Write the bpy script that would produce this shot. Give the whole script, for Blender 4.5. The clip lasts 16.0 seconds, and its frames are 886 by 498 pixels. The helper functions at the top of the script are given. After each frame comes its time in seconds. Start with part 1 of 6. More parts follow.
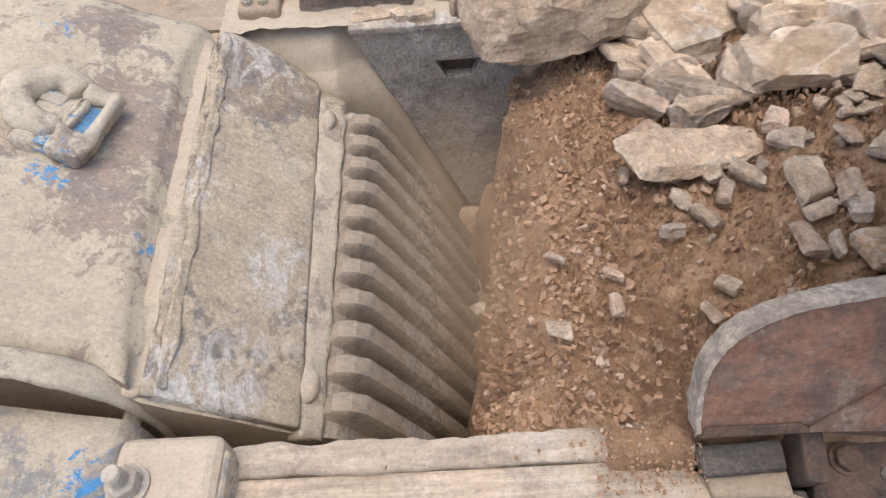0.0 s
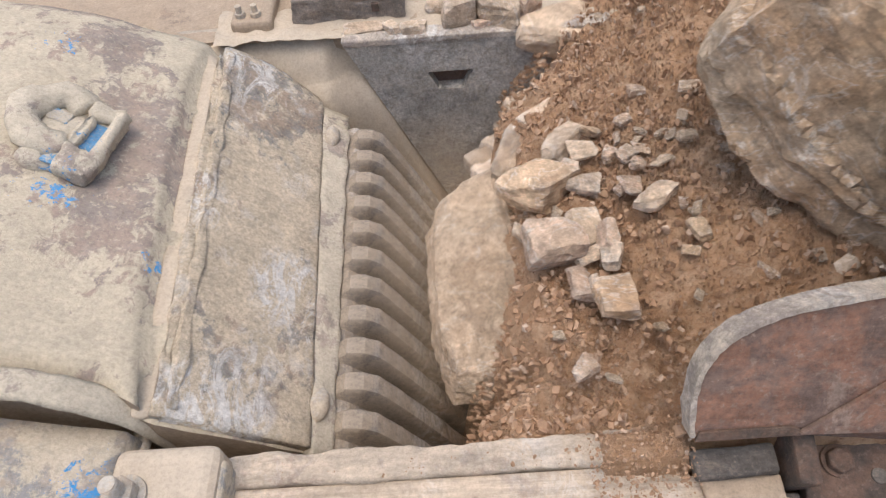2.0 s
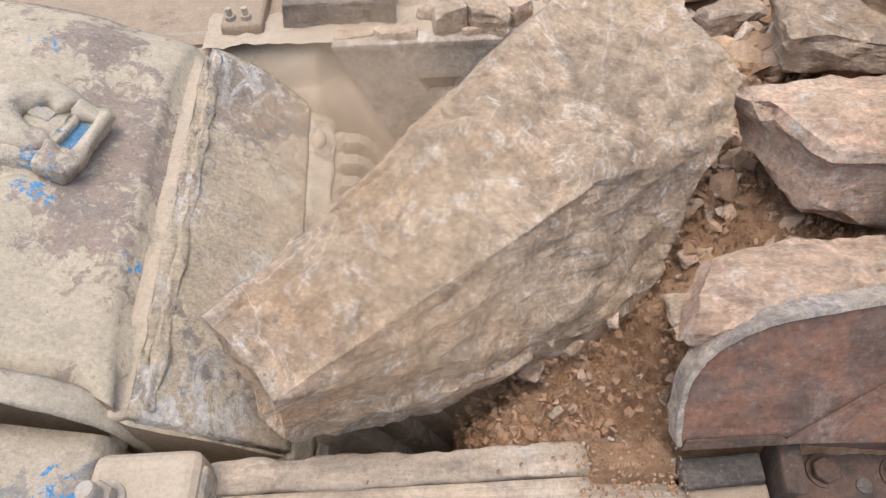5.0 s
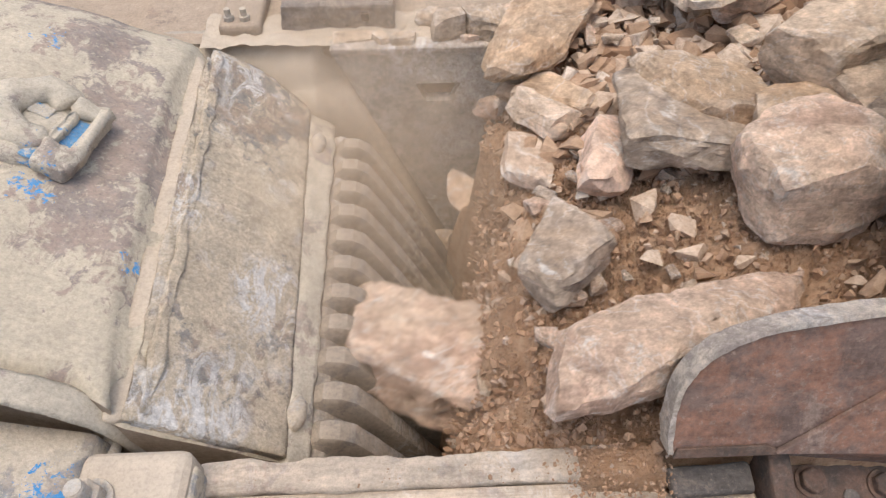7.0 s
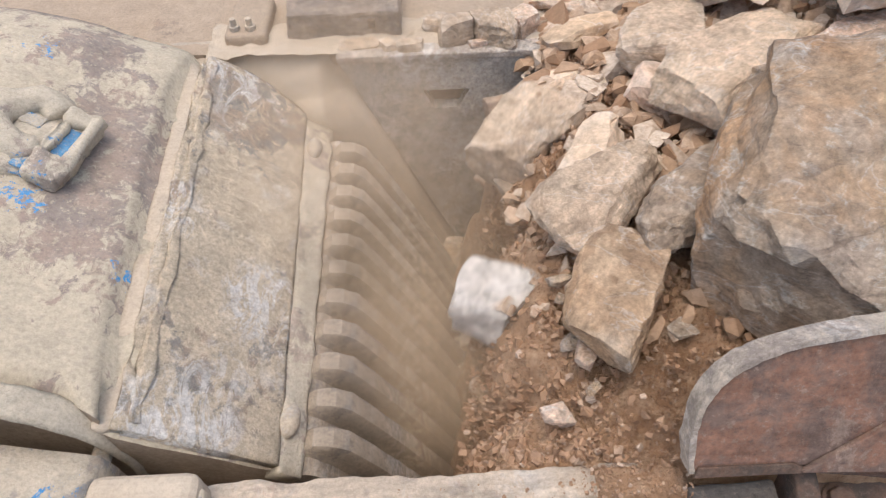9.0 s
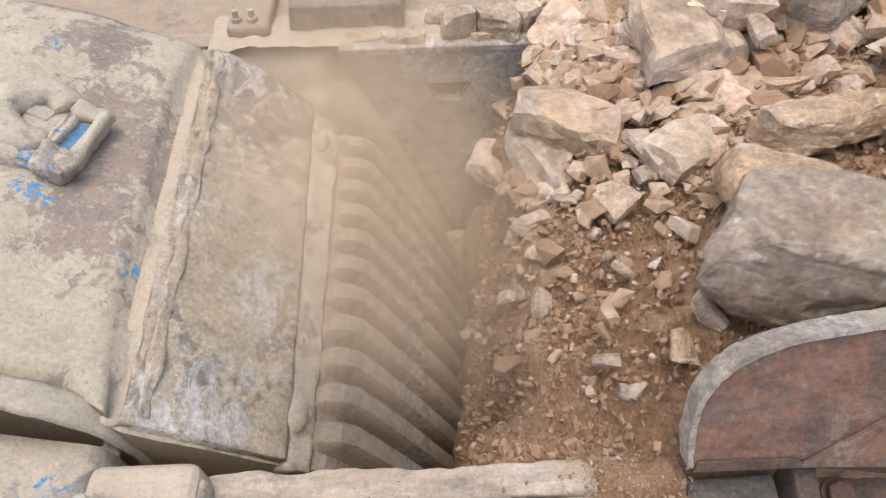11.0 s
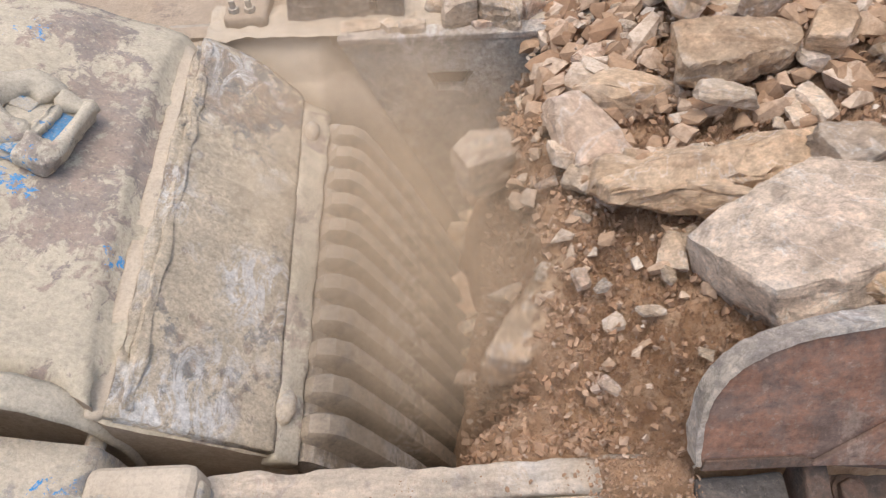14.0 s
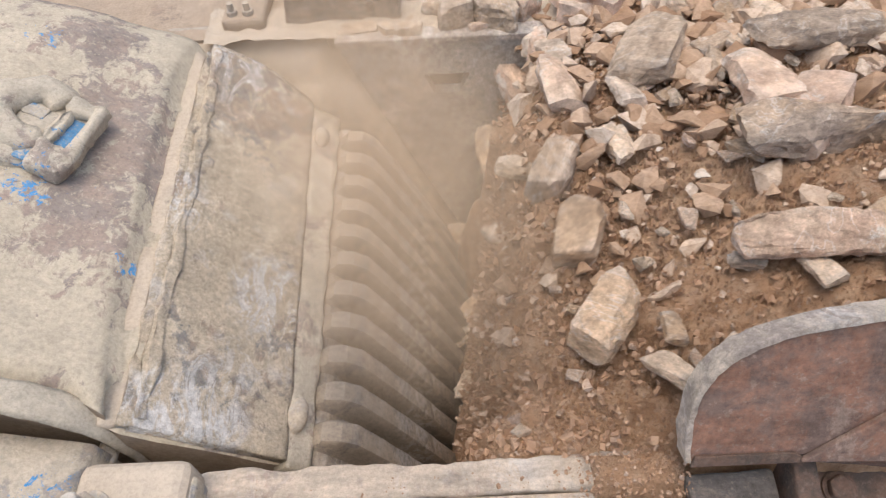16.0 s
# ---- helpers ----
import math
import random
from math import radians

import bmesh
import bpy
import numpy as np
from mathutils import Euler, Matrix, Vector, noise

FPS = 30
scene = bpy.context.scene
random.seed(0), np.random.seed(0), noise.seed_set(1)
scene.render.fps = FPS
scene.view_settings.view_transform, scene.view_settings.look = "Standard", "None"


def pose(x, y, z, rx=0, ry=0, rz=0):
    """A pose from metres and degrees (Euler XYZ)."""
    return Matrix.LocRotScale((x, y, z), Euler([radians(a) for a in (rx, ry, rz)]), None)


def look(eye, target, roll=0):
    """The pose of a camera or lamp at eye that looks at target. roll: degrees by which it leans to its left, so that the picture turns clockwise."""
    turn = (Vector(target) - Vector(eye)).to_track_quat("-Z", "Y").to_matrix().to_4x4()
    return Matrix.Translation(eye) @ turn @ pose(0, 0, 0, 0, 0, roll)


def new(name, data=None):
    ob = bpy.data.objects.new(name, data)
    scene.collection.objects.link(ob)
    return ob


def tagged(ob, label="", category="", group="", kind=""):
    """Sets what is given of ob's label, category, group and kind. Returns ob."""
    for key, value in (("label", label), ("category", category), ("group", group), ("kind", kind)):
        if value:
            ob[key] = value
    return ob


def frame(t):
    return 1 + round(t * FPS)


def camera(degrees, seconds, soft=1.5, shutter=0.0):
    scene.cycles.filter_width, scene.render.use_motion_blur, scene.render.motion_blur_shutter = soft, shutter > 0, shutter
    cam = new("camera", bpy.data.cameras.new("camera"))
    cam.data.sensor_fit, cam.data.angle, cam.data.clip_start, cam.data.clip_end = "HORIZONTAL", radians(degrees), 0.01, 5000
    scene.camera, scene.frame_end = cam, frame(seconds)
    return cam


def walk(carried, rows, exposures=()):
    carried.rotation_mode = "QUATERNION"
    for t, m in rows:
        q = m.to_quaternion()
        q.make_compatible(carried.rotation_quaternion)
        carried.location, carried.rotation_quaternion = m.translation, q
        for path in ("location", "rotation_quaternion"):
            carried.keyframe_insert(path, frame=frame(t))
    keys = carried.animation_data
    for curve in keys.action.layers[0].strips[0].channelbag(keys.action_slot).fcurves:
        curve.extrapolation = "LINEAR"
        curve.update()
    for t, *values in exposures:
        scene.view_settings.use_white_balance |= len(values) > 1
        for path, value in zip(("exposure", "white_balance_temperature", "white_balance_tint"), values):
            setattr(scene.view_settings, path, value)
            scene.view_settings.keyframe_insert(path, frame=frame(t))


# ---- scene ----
# ---- camera ----
cam = camera(69.0, 16.0, soft=1.25, shutter=0.4)
PATH = [
    (0, (-0.0547, -0.0830, 1.0460), (-0.1148, 1.1205, -0.5500), -5.7),
    (0.5, (-0.0666, -0.0866, 1.0440), (-0.1090, 1.1238, -0.5470), -4.4),
    (1, (-0.0821, -0.0954, 1.0440), (-0.1097, 1.1178, -0.5460), -3.2),
    (1.5, (-0.0614, -0.0903, 1.0430), (-0.1068, 1.1209, -0.5480), -4.9),
    (2, (-0.0612, -0.0933, 1.0520), (-0.0916, 1.1368, -0.5240), -5.0),
    (2.5, (-0.0604, -0.0893, 1.0490), (-0.0967, 1.1385, -0.5300), -4.8),
    (3, (-0.0606, -0.0853, 1.0450), (-0.0895, 1.1349, -0.5390), -4.8),
    (3.5, (-0.0657, -0.0836, 1.0420), (-0.0795, 1.1354, -0.5440), -4.2),
    (6, (-0.0528, -0.0999, 1.0480), (-0.0414, 1.1724, -0.4950), -2.5),
    (6.5, (-0.0440, -0.0964, 1.0530), (-0.0137, 1.1779, -0.4890), -2.6),
    (7, (-0.0750, -0.0981, 1.0430), (-0.0311, 1.1660, -0.5060), -0.3),
    (7.5, (-0.0787, -0.0842, 1.0370), (-0.0460, 1.1832, -0.5100), -0.8),
    (8, (-0.0552, -0.0750, 1.0350), (-0.0752, 1.2057, -0.5000), -3.1),
    (8.5, (-0.0575, -0.0691, 1.0310), (-0.0686, 1.2141, -0.5020), -2.9),
    (9, (-0.0676, -0.0666, 1.0310), (-0.0632, 1.2053, -0.5110), -2.5),
    (9.5, (-0.0596, -0.0662, 1.0270), (-0.0676, 1.1951, -0.5250), -2.6),
    (10, (-0.0715, -0.0688, 1.0310), (-0.0578, 1.1986, -0.5160), -1.7),
    (12.5, (-0.0530, -0.0589, 1.0220), (-0.0839, 1.1802, -0.5480), -3.7),
    (13, (-0.0513, -0.0538, 1.0170), (-0.0772, 1.1856, -0.5520), -3.9),
    (13.5, (-0.0536, -0.0469, 1.0190), (-0.0762, 1.1866, -0.5560), -3.8),
    (14, (-0.0587, -0.0451, 1.0170), (-0.0782, 1.1865, -0.5580), -3.5),
    (14.5, (-0.0694, -0.0507, 1.0190), (-0.0712, 1.1859, -0.5530), -2.6),
    (15, (-0.0791, -0.0572, 1.0210), (-0.0755, 1.1737, -0.5550), -1.7),
    (15.5, (-0.0728, -0.0629, 1.0210), (-0.0767, 1.1766, -0.5490), -2.1),
    (16, (-0.0420, -0.0583, 1.0170), (-0.0691, 1.1840, -0.5500), -3.8),
]
walk(cam, [(t, look(eye, target, roll)) for t, eye, target, roll in PATH])


# ---- world, sun, exposure ----
world = bpy.data.worlds.new("sky")
scene.world = world
world.use_nodes = True
wn = world.node_tree
sky = wn.nodes.new("ShaderNodeTexSky")
sky.sky_type, sky.sun_disc = "NISHITA", False
sky.sun_elevation, sky.sun_rotation = radians(83), radians(-110)
sky.air_density, sky.dust_density, sky.ozone_density = 1.0, 4.0, 0.6
wn.links.new(sky.outputs[0], wn.nodes["Background"].inputs[0])
wn.nodes["Background"].inputs[1].default_value = 0.26
sun = new("sun", bpy.data.lights.new("sun", "SUN"))
sun.data.energy, sun.data.angle, sun.data.color = 1.1, radians(75), (1.0, 0.945, 0.815)
sun.matrix_world = look((-0.50, 0.62, 4.2), (0, 0.8, 0))
scene.view_settings.exposure = 0.04


# ---- materials ----
class Mat:
    """A small node-material builder."""

    def __init__(self, name, rough=0.9, metal=0.0):
        self.m = bpy.data.materials.new(name)
        self.m.use_nodes = True
        self.t = self.m.node_tree
        self.b = self.t.nodes["Principled BSDF"]
        self.b.inputs["Roughness"].default_value = rough
        self.b.inputs["Metallic"].default_value = metal
        self.b.inputs["Specular IOR Level"].default_value = 0.25
        self.co = self.t.nodes.new("ShaderNodeTexCoord").outputs["Object"]

    def node(self, kind):
        return self.t.nodes.new("ShaderNode" + kind)

    def link(self, a, b):
        self.t.links.new(a, b)

    def shift(self):
        """Moves the pattern from thing to thing."""
        info, add, mul = self.node("ObjectInfo"), self.node("VectorMath"), self.node("VectorMath")
        mul.operation = "SCALE"
        mul.inputs[0].default_value = (37.0, 23.0, 51.0)
        self.link(info.outputs["Random"], mul.inputs["Scale"])
        self.link(self.co, add.inputs[0])
        self.link(mul.outputs[0], add.inputs[1])
        self.co = add.outputs[0]
        return info.outputs["Random"]

    def stretch(self, x, y, z):
        n = self.node("Mapping")
        n.inputs["Scale"].default_value = (x, y, z)
        self.link(self.co, n.inputs[0])
        return n.outputs[0]

    def noise(self, scale, detail=6, rough=0.6, co=None, warp=0.0):
        n = self.node("TexNoise")
        n.inputs["Scale"].default_value, n.inputs["Detail"].default_value = scale, detail
        n.inputs["Roughness"].default_value, n.inputs["Distortion"].default_value = rough, warp
        self.link(co or self.co, n.inputs[0])
        return n.outputs["Fac"]

    def ramp(self, fac, *stops):
        n = self.node("ValToRGB")
        e = n.color_ramp.elements
        while len(e) < len(stops):
            e.new(0.5)
        for el, (p, c) in zip(e, stops):
            el.position = p
            el.color = (*c, 1) if isinstance(c, tuple) else (c, c, c, 1)
        self.link(fac, n.inputs[0])
        return n.outputs[0]

    def mix(self, fac, a, b):
        n = self.node("Mix")
        n.data_type = "RGBA"
        for v, s in ((fac, n.inputs[0]), (a, n.inputs[6]), (b, n.inputs[7])):
            if isinstance(v, tuple):
                s.default_value = (*v, 1)
            elif isinstance(v, float):
                s.default_value = v
            else:
                self.link(v, s)
        return n.outputs[2]

    def times(self, a, b):
        n = self.node("Math")
        n.operation = "MULTIPLY"
        for v, s in ((a, n.inputs[0]), (b, n.inputs[1])):
            if isinstance(v, float):
                s.default_value = v
            else:
                self.link(v, s)
        return n.outputs[0]

    def plus(self, a, b):
        n = self.node("Math")
        self.link(a, n.inputs[0])
        self.link(b, n.inputs[1])
        return n.outputs[0]

    def near(self, place, r, much):
        """much at a place on the thing, falling to nothing r metres from it."""
        d, v = self.node("VectorMath"), self.node("MapRange")
        d.operation, v.interpolation_type = "DISTANCE", "SMOOTHSTEP"
        self.link(self.co, d.inputs[0])
        d.inputs[1].default_value = place
        self.link(d.outputs["Value"], v.inputs[0])
        v.inputs[1].default_value, v.inputs[2].default_value = 0.0, r
        v.inputs[3].default_value, v.inputs[4].default_value = much, 0.0
        return v.outputs[0]

    def worn(self):
        """How sharply the surface stands out: edges lose their dust."""
        return self.node("NewGeometry").outputs["Pointiness"]

    def up(self, lo, hi):
        """How far the surface faces up: dust settles there."""
        g, s, r = self.node("NewGeometry"), self.node("SeparateXYZ"), self.node("MapRange")
        self.link(g.outputs["Normal"], s.inputs[0])
        self.link(s.outputs[2], r.inputs[0])
        r.inputs[1].default_value, r.inputs[2].default_value = lo, hi
        return r.outputs[0]

    def bump(self, fac, strength, dist):
        n = self.node("Bump")
        n.inputs["Strength"].default_value, n.inputs["Distance"].default_value = strength, dist
        self.link(fac, n.inputs["Height"])
        if self.b.inputs["Normal"].links:
            self.link(self.b.inputs["Normal"].links[0].from_socket, n.inputs["Normal"])
        self.link(n.outputs[0], self.b.inputs["Normal"])

    def grit(self, c, scale, lo, hi, detail=9, rough=0.8, co=None):
        """Lighter and darker grain over a colour."""
        h, r = self.node("HueSaturation"), self.node("MapRange")
        r.inputs[1].default_value, r.inputs[2].default_value = 0.34, 0.66
        r.inputs[3].default_value, r.inputs[4].default_value = lo, hi
        n = self.noise(scale, detail, rough, co)
        self.link(n, r.inputs[0])
        self.link(r.outputs[0], h.inputs["Value"])
        self.link(c, h.inputs["Color"])
        return h.outputs[0]

    def colour(self, c):
        self.link(c, self.b.inputs["Base Color"])
        return self.m


DUST = (0.56, 0.46, 0.34)


def rock_material(name, dark, mid, light, fleck=(0.72, 0.68, 0.62), flecks=0.66, stain=None, dusty=0.36):
    m = Mat(name, 0.92)
    rnd = m.shift()
    big, fine = m.noise(5, 5, 0.6, warp=0.6), m.noise(42, 8, 0.72)
    strata = m.noise(9, 5, 0.6, m.stretch(1, 1.4, 5.5), 0.8)
    c = m.ramp(big, (0.30, dark), (0.50, mid), (0.70, light))
    c = m.mix(m.ramp(strata, (0.42, 0.0), (0.62, 0.55)), c, light)
    if stain:
        c = m.mix(m.ramp(m.noise(3.2, 4, 0.6, warp=1.0), (0.47, 0.0), (0.60, 0.85)), c, stain)
    c = m.mix(m.ramp(m.noise(17, 8, 0.78, warp=0.4), (flecks - 0.05, 0.0), (flecks + 0.03, 0.95)), c, fleck)
    c = m.mix(m.ramp(m.noise(7, 12, 0.72, warp=1.6), (0.34, 0.5), (0.41, 0.0)), c, tuple(v * 0.62 for v in dark))
    c = m.mix(m.ramp(fine, (0.32, 0.8), (0.50, 0.0)), c, tuple(v * 0.7 for v in dark))
    c = m.mix(m.times(m.up(0.2, 1.0), m.ramp(m.noise(7, 6, 0.65), (0.35, 0.1), (0.62, dusty))), c, (0.48, 0.38, 0.265))
    c = m.mix(m.ramp(m.noise(4, 6, 0.65), (0.40, 0.0), (0.60, dusty * 1.2)), c, (0.50, 0.395, 0.28))
    # white veins, dark joints along the bedding, and fresh pale breaks on the edges
    c = m.mix(m.ramp(m.noise(5, 4, 0.55, m.stretch(1.3, 0.8, 1.6), 1.2), (0.488, 0.0), (0.500, 0.38), (0.511, 0.0)), c, fleck)
    c = m.mix(m.ramp(m.noise(7, 5, 0.6, m.stretch(0.7, 1.0, 6.0), 0.9), (0.38, 0.45), (0.43, 0.0)), c, tuple(v * 0.75 for v in dark))
    c = m.mix(m.times(m.ramp(m.worn(), (0.53, 0.0), (0.62, 0.6)), m.ramp(m.noise(22, 6, 0.7), (0.35, 0.2), (0.6, 1.0))), c, fleck)
    h = m.node("HueSaturation")
    r = m.node("MapRange")
    r.inputs[3].default_value, r.inputs[4].default_value = 0.82, 1.16
    m.link(rnd, r.inputs[0])
    m.link(r.outputs[0], h.inputs["Value"])
    m.link(m.grit(m.grit(m.grit(c, 9, 0.86, 1.14, 8, 0.7, m.stretch(1, 1.4, 7)), 26, 0.64, 1.32, 11), 110, 0.80, 1.22, 6), h.inputs["Color"])
    m.bump(strata, 0.6, 0.014)
    m.bump(m.noise(11, 8, 0.7, warp=0.5), 0.7, 0.016)
    m.bump(m.noise(30, 10, 0.75), 1.0, 0.011)
    m.bump(m.noise(150, 4, 0.6), 0.35, 0.002)
    return m.colour(h.outputs[0])


ROCK = {
    "cream": rock_material("cream_rock", (0.410, 0.294, 0.203), (0.624, 0.469, 0.338), (0.732, 0.583, 0.440)),
    "grey": rock_material("grey_rock", (0.265, 0.208, 0.164), (0.427, 0.338, 0.267), (0.532, 0.425, 0.329), flecks=0.62, dusty=0.22, stain=(0.456, 0.324, 0.217)),
    "pink": rock_material("pink_rock", (0.399, 0.256, 0.185), (0.586, 0.397, 0.288), (0.695, 0.509, 0.386), flecks=0.60),
    "tan": rock_material("tan_rock", (0.370, 0.224, 0.130), (0.558, 0.365, 0.218), (0.668, 0.470, 0.306)),
    "white": rock_material("white_rock", (0.394, 0.304, 0.235), (0.621, 0.488, 0.377), (0.764, 0.621, 0.489), flecks=0.61, dusty=0.3),
    "chalk": rock_material("chalk_rock", (0.54, 0.51, 0.46), (0.70, 0.665, 0.61), (0.77, 0.74, 0.69), dusty=0.12),
    "slab": rock_material("layered_rock", (0.272, 0.204, 0.149), (0.410, 0.310, 0.225), (0.525, 0.401, 0.286), flecks=0.61, dusty=0.42, stain=(0.448, 0.289, 0.171)),
    "orange": rock_material("stained_rock", (0.271, 0.200, 0.149), (0.455, 0.353, 0.282), (0.568, 0.458, 0.360), flecks=0.61, stain=(0.556, 0.316, 0.156)),
}


def dirt_material():
    m = Mat("dirt", 0.97)
    c = m.ramp(m.noise(3.5, 6, 0.6, warp=0.5), (0.3, (0.330, 0.190, 0.108)), (0.5, (0.445, 0.272, 0.160)), (0.7, (0.530, 0.352, 0.222)))
    c = m.mix(m.ramp(m.noise(30, 8, 0.75), (0.46, 0.0), (0.66, 0.7)), c, (0.560, 0.405, 0.275))
    c = m.mix(m.ramp(m.noise(70, 8, 0.8), (0.34, 0.7), (0.5, 0.0)), c, (0.185, 0.105, 0.060))
    m.bump(m.noise(18, 8, 0.7), 0.7, 0.02)
    m.bump(m.noise(45, 8, 0.75), 0.9, 0.014)
    m.bump(m.noise(85, 6, 0.7), 0.8, 0.008)
    return m.colour(c)


def iron_material(name, base, dust, patches=0.5, paint=None, rust=(0.30, 0.19, 0.12), spots=(), bump=0.5, scale=1.0, white=0.0, thin=0.25, grain=1.0, streak=0.0, ragged=0.3, bare=(), scraped=()):
    """Worn cast iron: flaking dust, bare grey, rust and what is left of the paint."""
    m = Mat(name, 0.82)
    n1, n2, n3 = m.noise(3.6 * scale, 14, 0.62, warp=0.25), m.noise(8 * scale, 14, 0.72, warp=0.25), m.noise(60 * scale, 8, 0.75)
    crumbs = m.noise(26 * scale, 9, 0.72, m.stretch(1.0, 0.75, 1.0), 0.5)
    c = m.mix(m.ramp(n2, (0.44, 0.0), (0.56, 1.0)), base, rust)
    c = m.mix(m.ramp(m.noise(34 * scale, 10, 0.8), (0.34, 0.75), (0.48, 0.0)), c, tuple(v * 0.5 for v in base))
    edge = m.plus(m.times(n1, 1.0 - ragged), m.times(crumbs, ragged))
    for x, y, z, r, much in bare:
        edge = m.plus(edge, m.near((x, y, z), r, much))
    d = m.ramp(edge, (patches - 0.018, 1.0), (patches + 0.012, thin))
    d = m.times(d, m.ramp(n3, (0.30, 0.55), (0.50, 1.0)))
    c = m.mix(d, c, dust)
    # crumbs of dust stuck on the bare metal
    c = m.mix(m.ramp(m.noise(48 * scale, 7, 0.7), (0.57, 0.0), (0.62, 0.75)), c, dust)
    if white:
        where = m.noise(4.5, 3, 0.5)
        for x, y, z, r, much in scraped:
            where = m.plus(where, m.near((x, y, z), r, much))
        where = m.ramp(where, (0.51 if scraped else 0.46, 0.0), (0.62 if scraped else 0.60, white))
        c = m.mix(m.times(where, m.ramp(m.noise(24, 12, 0.78, m.stretch(1.0, 0.42, 1.0), 1.2), (0.47, 0.0), (0.54, 1.0))), c, (0.68, 0.655, 0.615))
    if paint:
        flakes = m.noise(52, 12, 0.75, warp=0.3)
        for x, y, z, r in spots:
            d2, v = m.node("VectorMath"), m.node("MapRange")
            d2.operation = "DISTANCE"
            m.link(m.co, d2.inputs[0])
            d2.inputs[1].default_value = (x, y, z)
            m.link(d2.outputs["Value"], v.inputs[0])
            v.inputs[1].default_value, v.inputs[2].default_value = 0.0, r
            v.inputs[3].default_value, v.inputs[4].default_value = 0.12, -0.12
            c = m.mix(m.ramp(m.plus(flakes, v.outputs[0]), (0.575, 0.0), (0.60, 1.0)), c, paint)
    c = m.mix(m.ramp(m.noise(150, 6, 0.7), (0.38, 0.35), (0.52, 0.0)), c, tuple(v * 0.62 for v in dust))
    if streak:
        c = m.grit(c, 6, 0.70, 1.22, 10, 0.75, m.stretch(1.0, streak, streak))
    c = m.grit(m.grit(c, 16, 1 - 0.16 * grain, 1 + 0.15 * grain, 12), 100, 1 - 0.16 * grain, 1 + 0.13 * grain, 6)
    m.bump(m.noise(26, 10, 0.8), bump * 0.8, 0.007)
    m.bump(edge, bump * -0.9, 0.013)
    m.bump(m.noise(130, 6, 0.75), bump, 0.0025)
    m.bump(n2, bump, 0.008)
    m.bump(n3, bump, 0.0035)
    return m.colour(c)


dirt = dirt_material()


def gravel_material():
    m = Mat("gravel", 0.95)
    g = m.node("NewGeometry")
    c = m.ramp(g.outputs["Random Per Island"], (0.0, (0.310, 0.190, 0.114)), (0.5, (0.375, 0.235, 0.145)), (0.85, (0.435, 0.295, 0.195)), (1.0, (0.530, 0.410, 0.315)))
    c = m.mix(m.ramp(m.noise(120, 4, 0.7), (0.35, 0.5), (0.6, 0.0)), c, (0.250, 0.155, 0.100))
    m.bump(m.noise(200, 4), 0.4, 0.002)
    return m.colour(c)


gravel_m = gravel_material()
BLUE = (0.06, 0.27, 0.55)
jaw_body_m = iron_material("dusty_painted_iron", (0.24, 0.20, 0.18), (0.485, 0.42, 0.315), 0.545, BLUE, (0.315, 0.237, 0.195), ((-0.846, 0.81, 0.2, 0.09), (-0.655, 0.69, 0.085, 0.065), (-0.955, 1.252, 0.2, 0.08), (-0.774, 0.89, 0.23, 0.09), (-0.825, 0.726, 0.24, 0.06)), 0.4, 1.5, thin=0.12, grain=0.9, ragged=0.48,
                           bare=((-0.75, 1.02, 0.14, 0.24, 0.115), (-0.74, 0.80, 0.15, 0.18, 0.09), (-0.84, 1.32, 0.16, 0.16, 0.09), (-0.72, 0.50, 0.20, 0.30, -0.045), (-0.70, 1.33, 0.11, 0.11, -0.14), (-1.02, 1.08, 0.24, 0.22, -0.05)))
lug_m = iron_material("dusty_lug_iron", (0.27, 0.225, 0.20), (0.53, 0.465, 0.36), 0.55, BLUE, (0.38, 0.30, 0.25), ((-0.846, 0.86, 0.2, 0.07), (-0.80, 0.93, 0.22, 0.06)), 0.5, 2.4, thin=0.2, ragged=0.42)
plate_m = iron_material("scraped_steel_plate", (0.26, 0.245, 0.225), (0.567, 0.475, 0.351), 0.54, None, (0.381, 0.290, 0.218), bump=1.0, scale=1.5, white=0.95, thin=0.06, grain=1.7, ragged=0.45,
                        bare=((-0.54, 1.30, -0.03, 0.22, 0.09), (-0.53, 0.50, -0.01, 0.06, 0.14), (-0.62, 0.77, 0.05, 0.16, -0.08), (-0.50, 0.95, -0.04, 0.17, -0.09), (-0.455, 0.555, -0.06, 0.14, 0.02)),
                        scraped=((-0.455, 0.53, -0.06, 0.17, 0.13), (-0.51, 0.70, -0.03, 0.13, 0.12), (-0.54, 1.30, -0.03, 0.20, 0.07)))
die_m = iron_material("manganese_steel", (0.195, 0.169, 0.147), (0.318, 0.261, 0.201), 0.48, None, (0.245, 0.198, 0.153), bump=0.4, scale=1.5, white=0.3)
cheek_m = iron_material("pitted_grey_steel", (0.46, 0.44, 0.405), (0.53, 0.475, 0.395), 0.44, None, (0.42, 0.38, 0.33), bump=1.1, scale=2.2, white=0.6, grain=2.4)
frame_m = iron_material("dust_covered_frame", (0.259, 0.204, 0.160), (0.377, 0.296, 0.217), 0.60, None, (0.291, 0.211, 0.153), bump=0.5, scale=1.4, grain=0.9)
top_m = iron_material("scratched_frame_plate", (0.36, 0.30, 0.25), (0.50, 0.405, 0.305), 0.54, None, (0.42, 0.32, 0.25), bump=0.5, scale=1.6, white=0.4, streak=14)
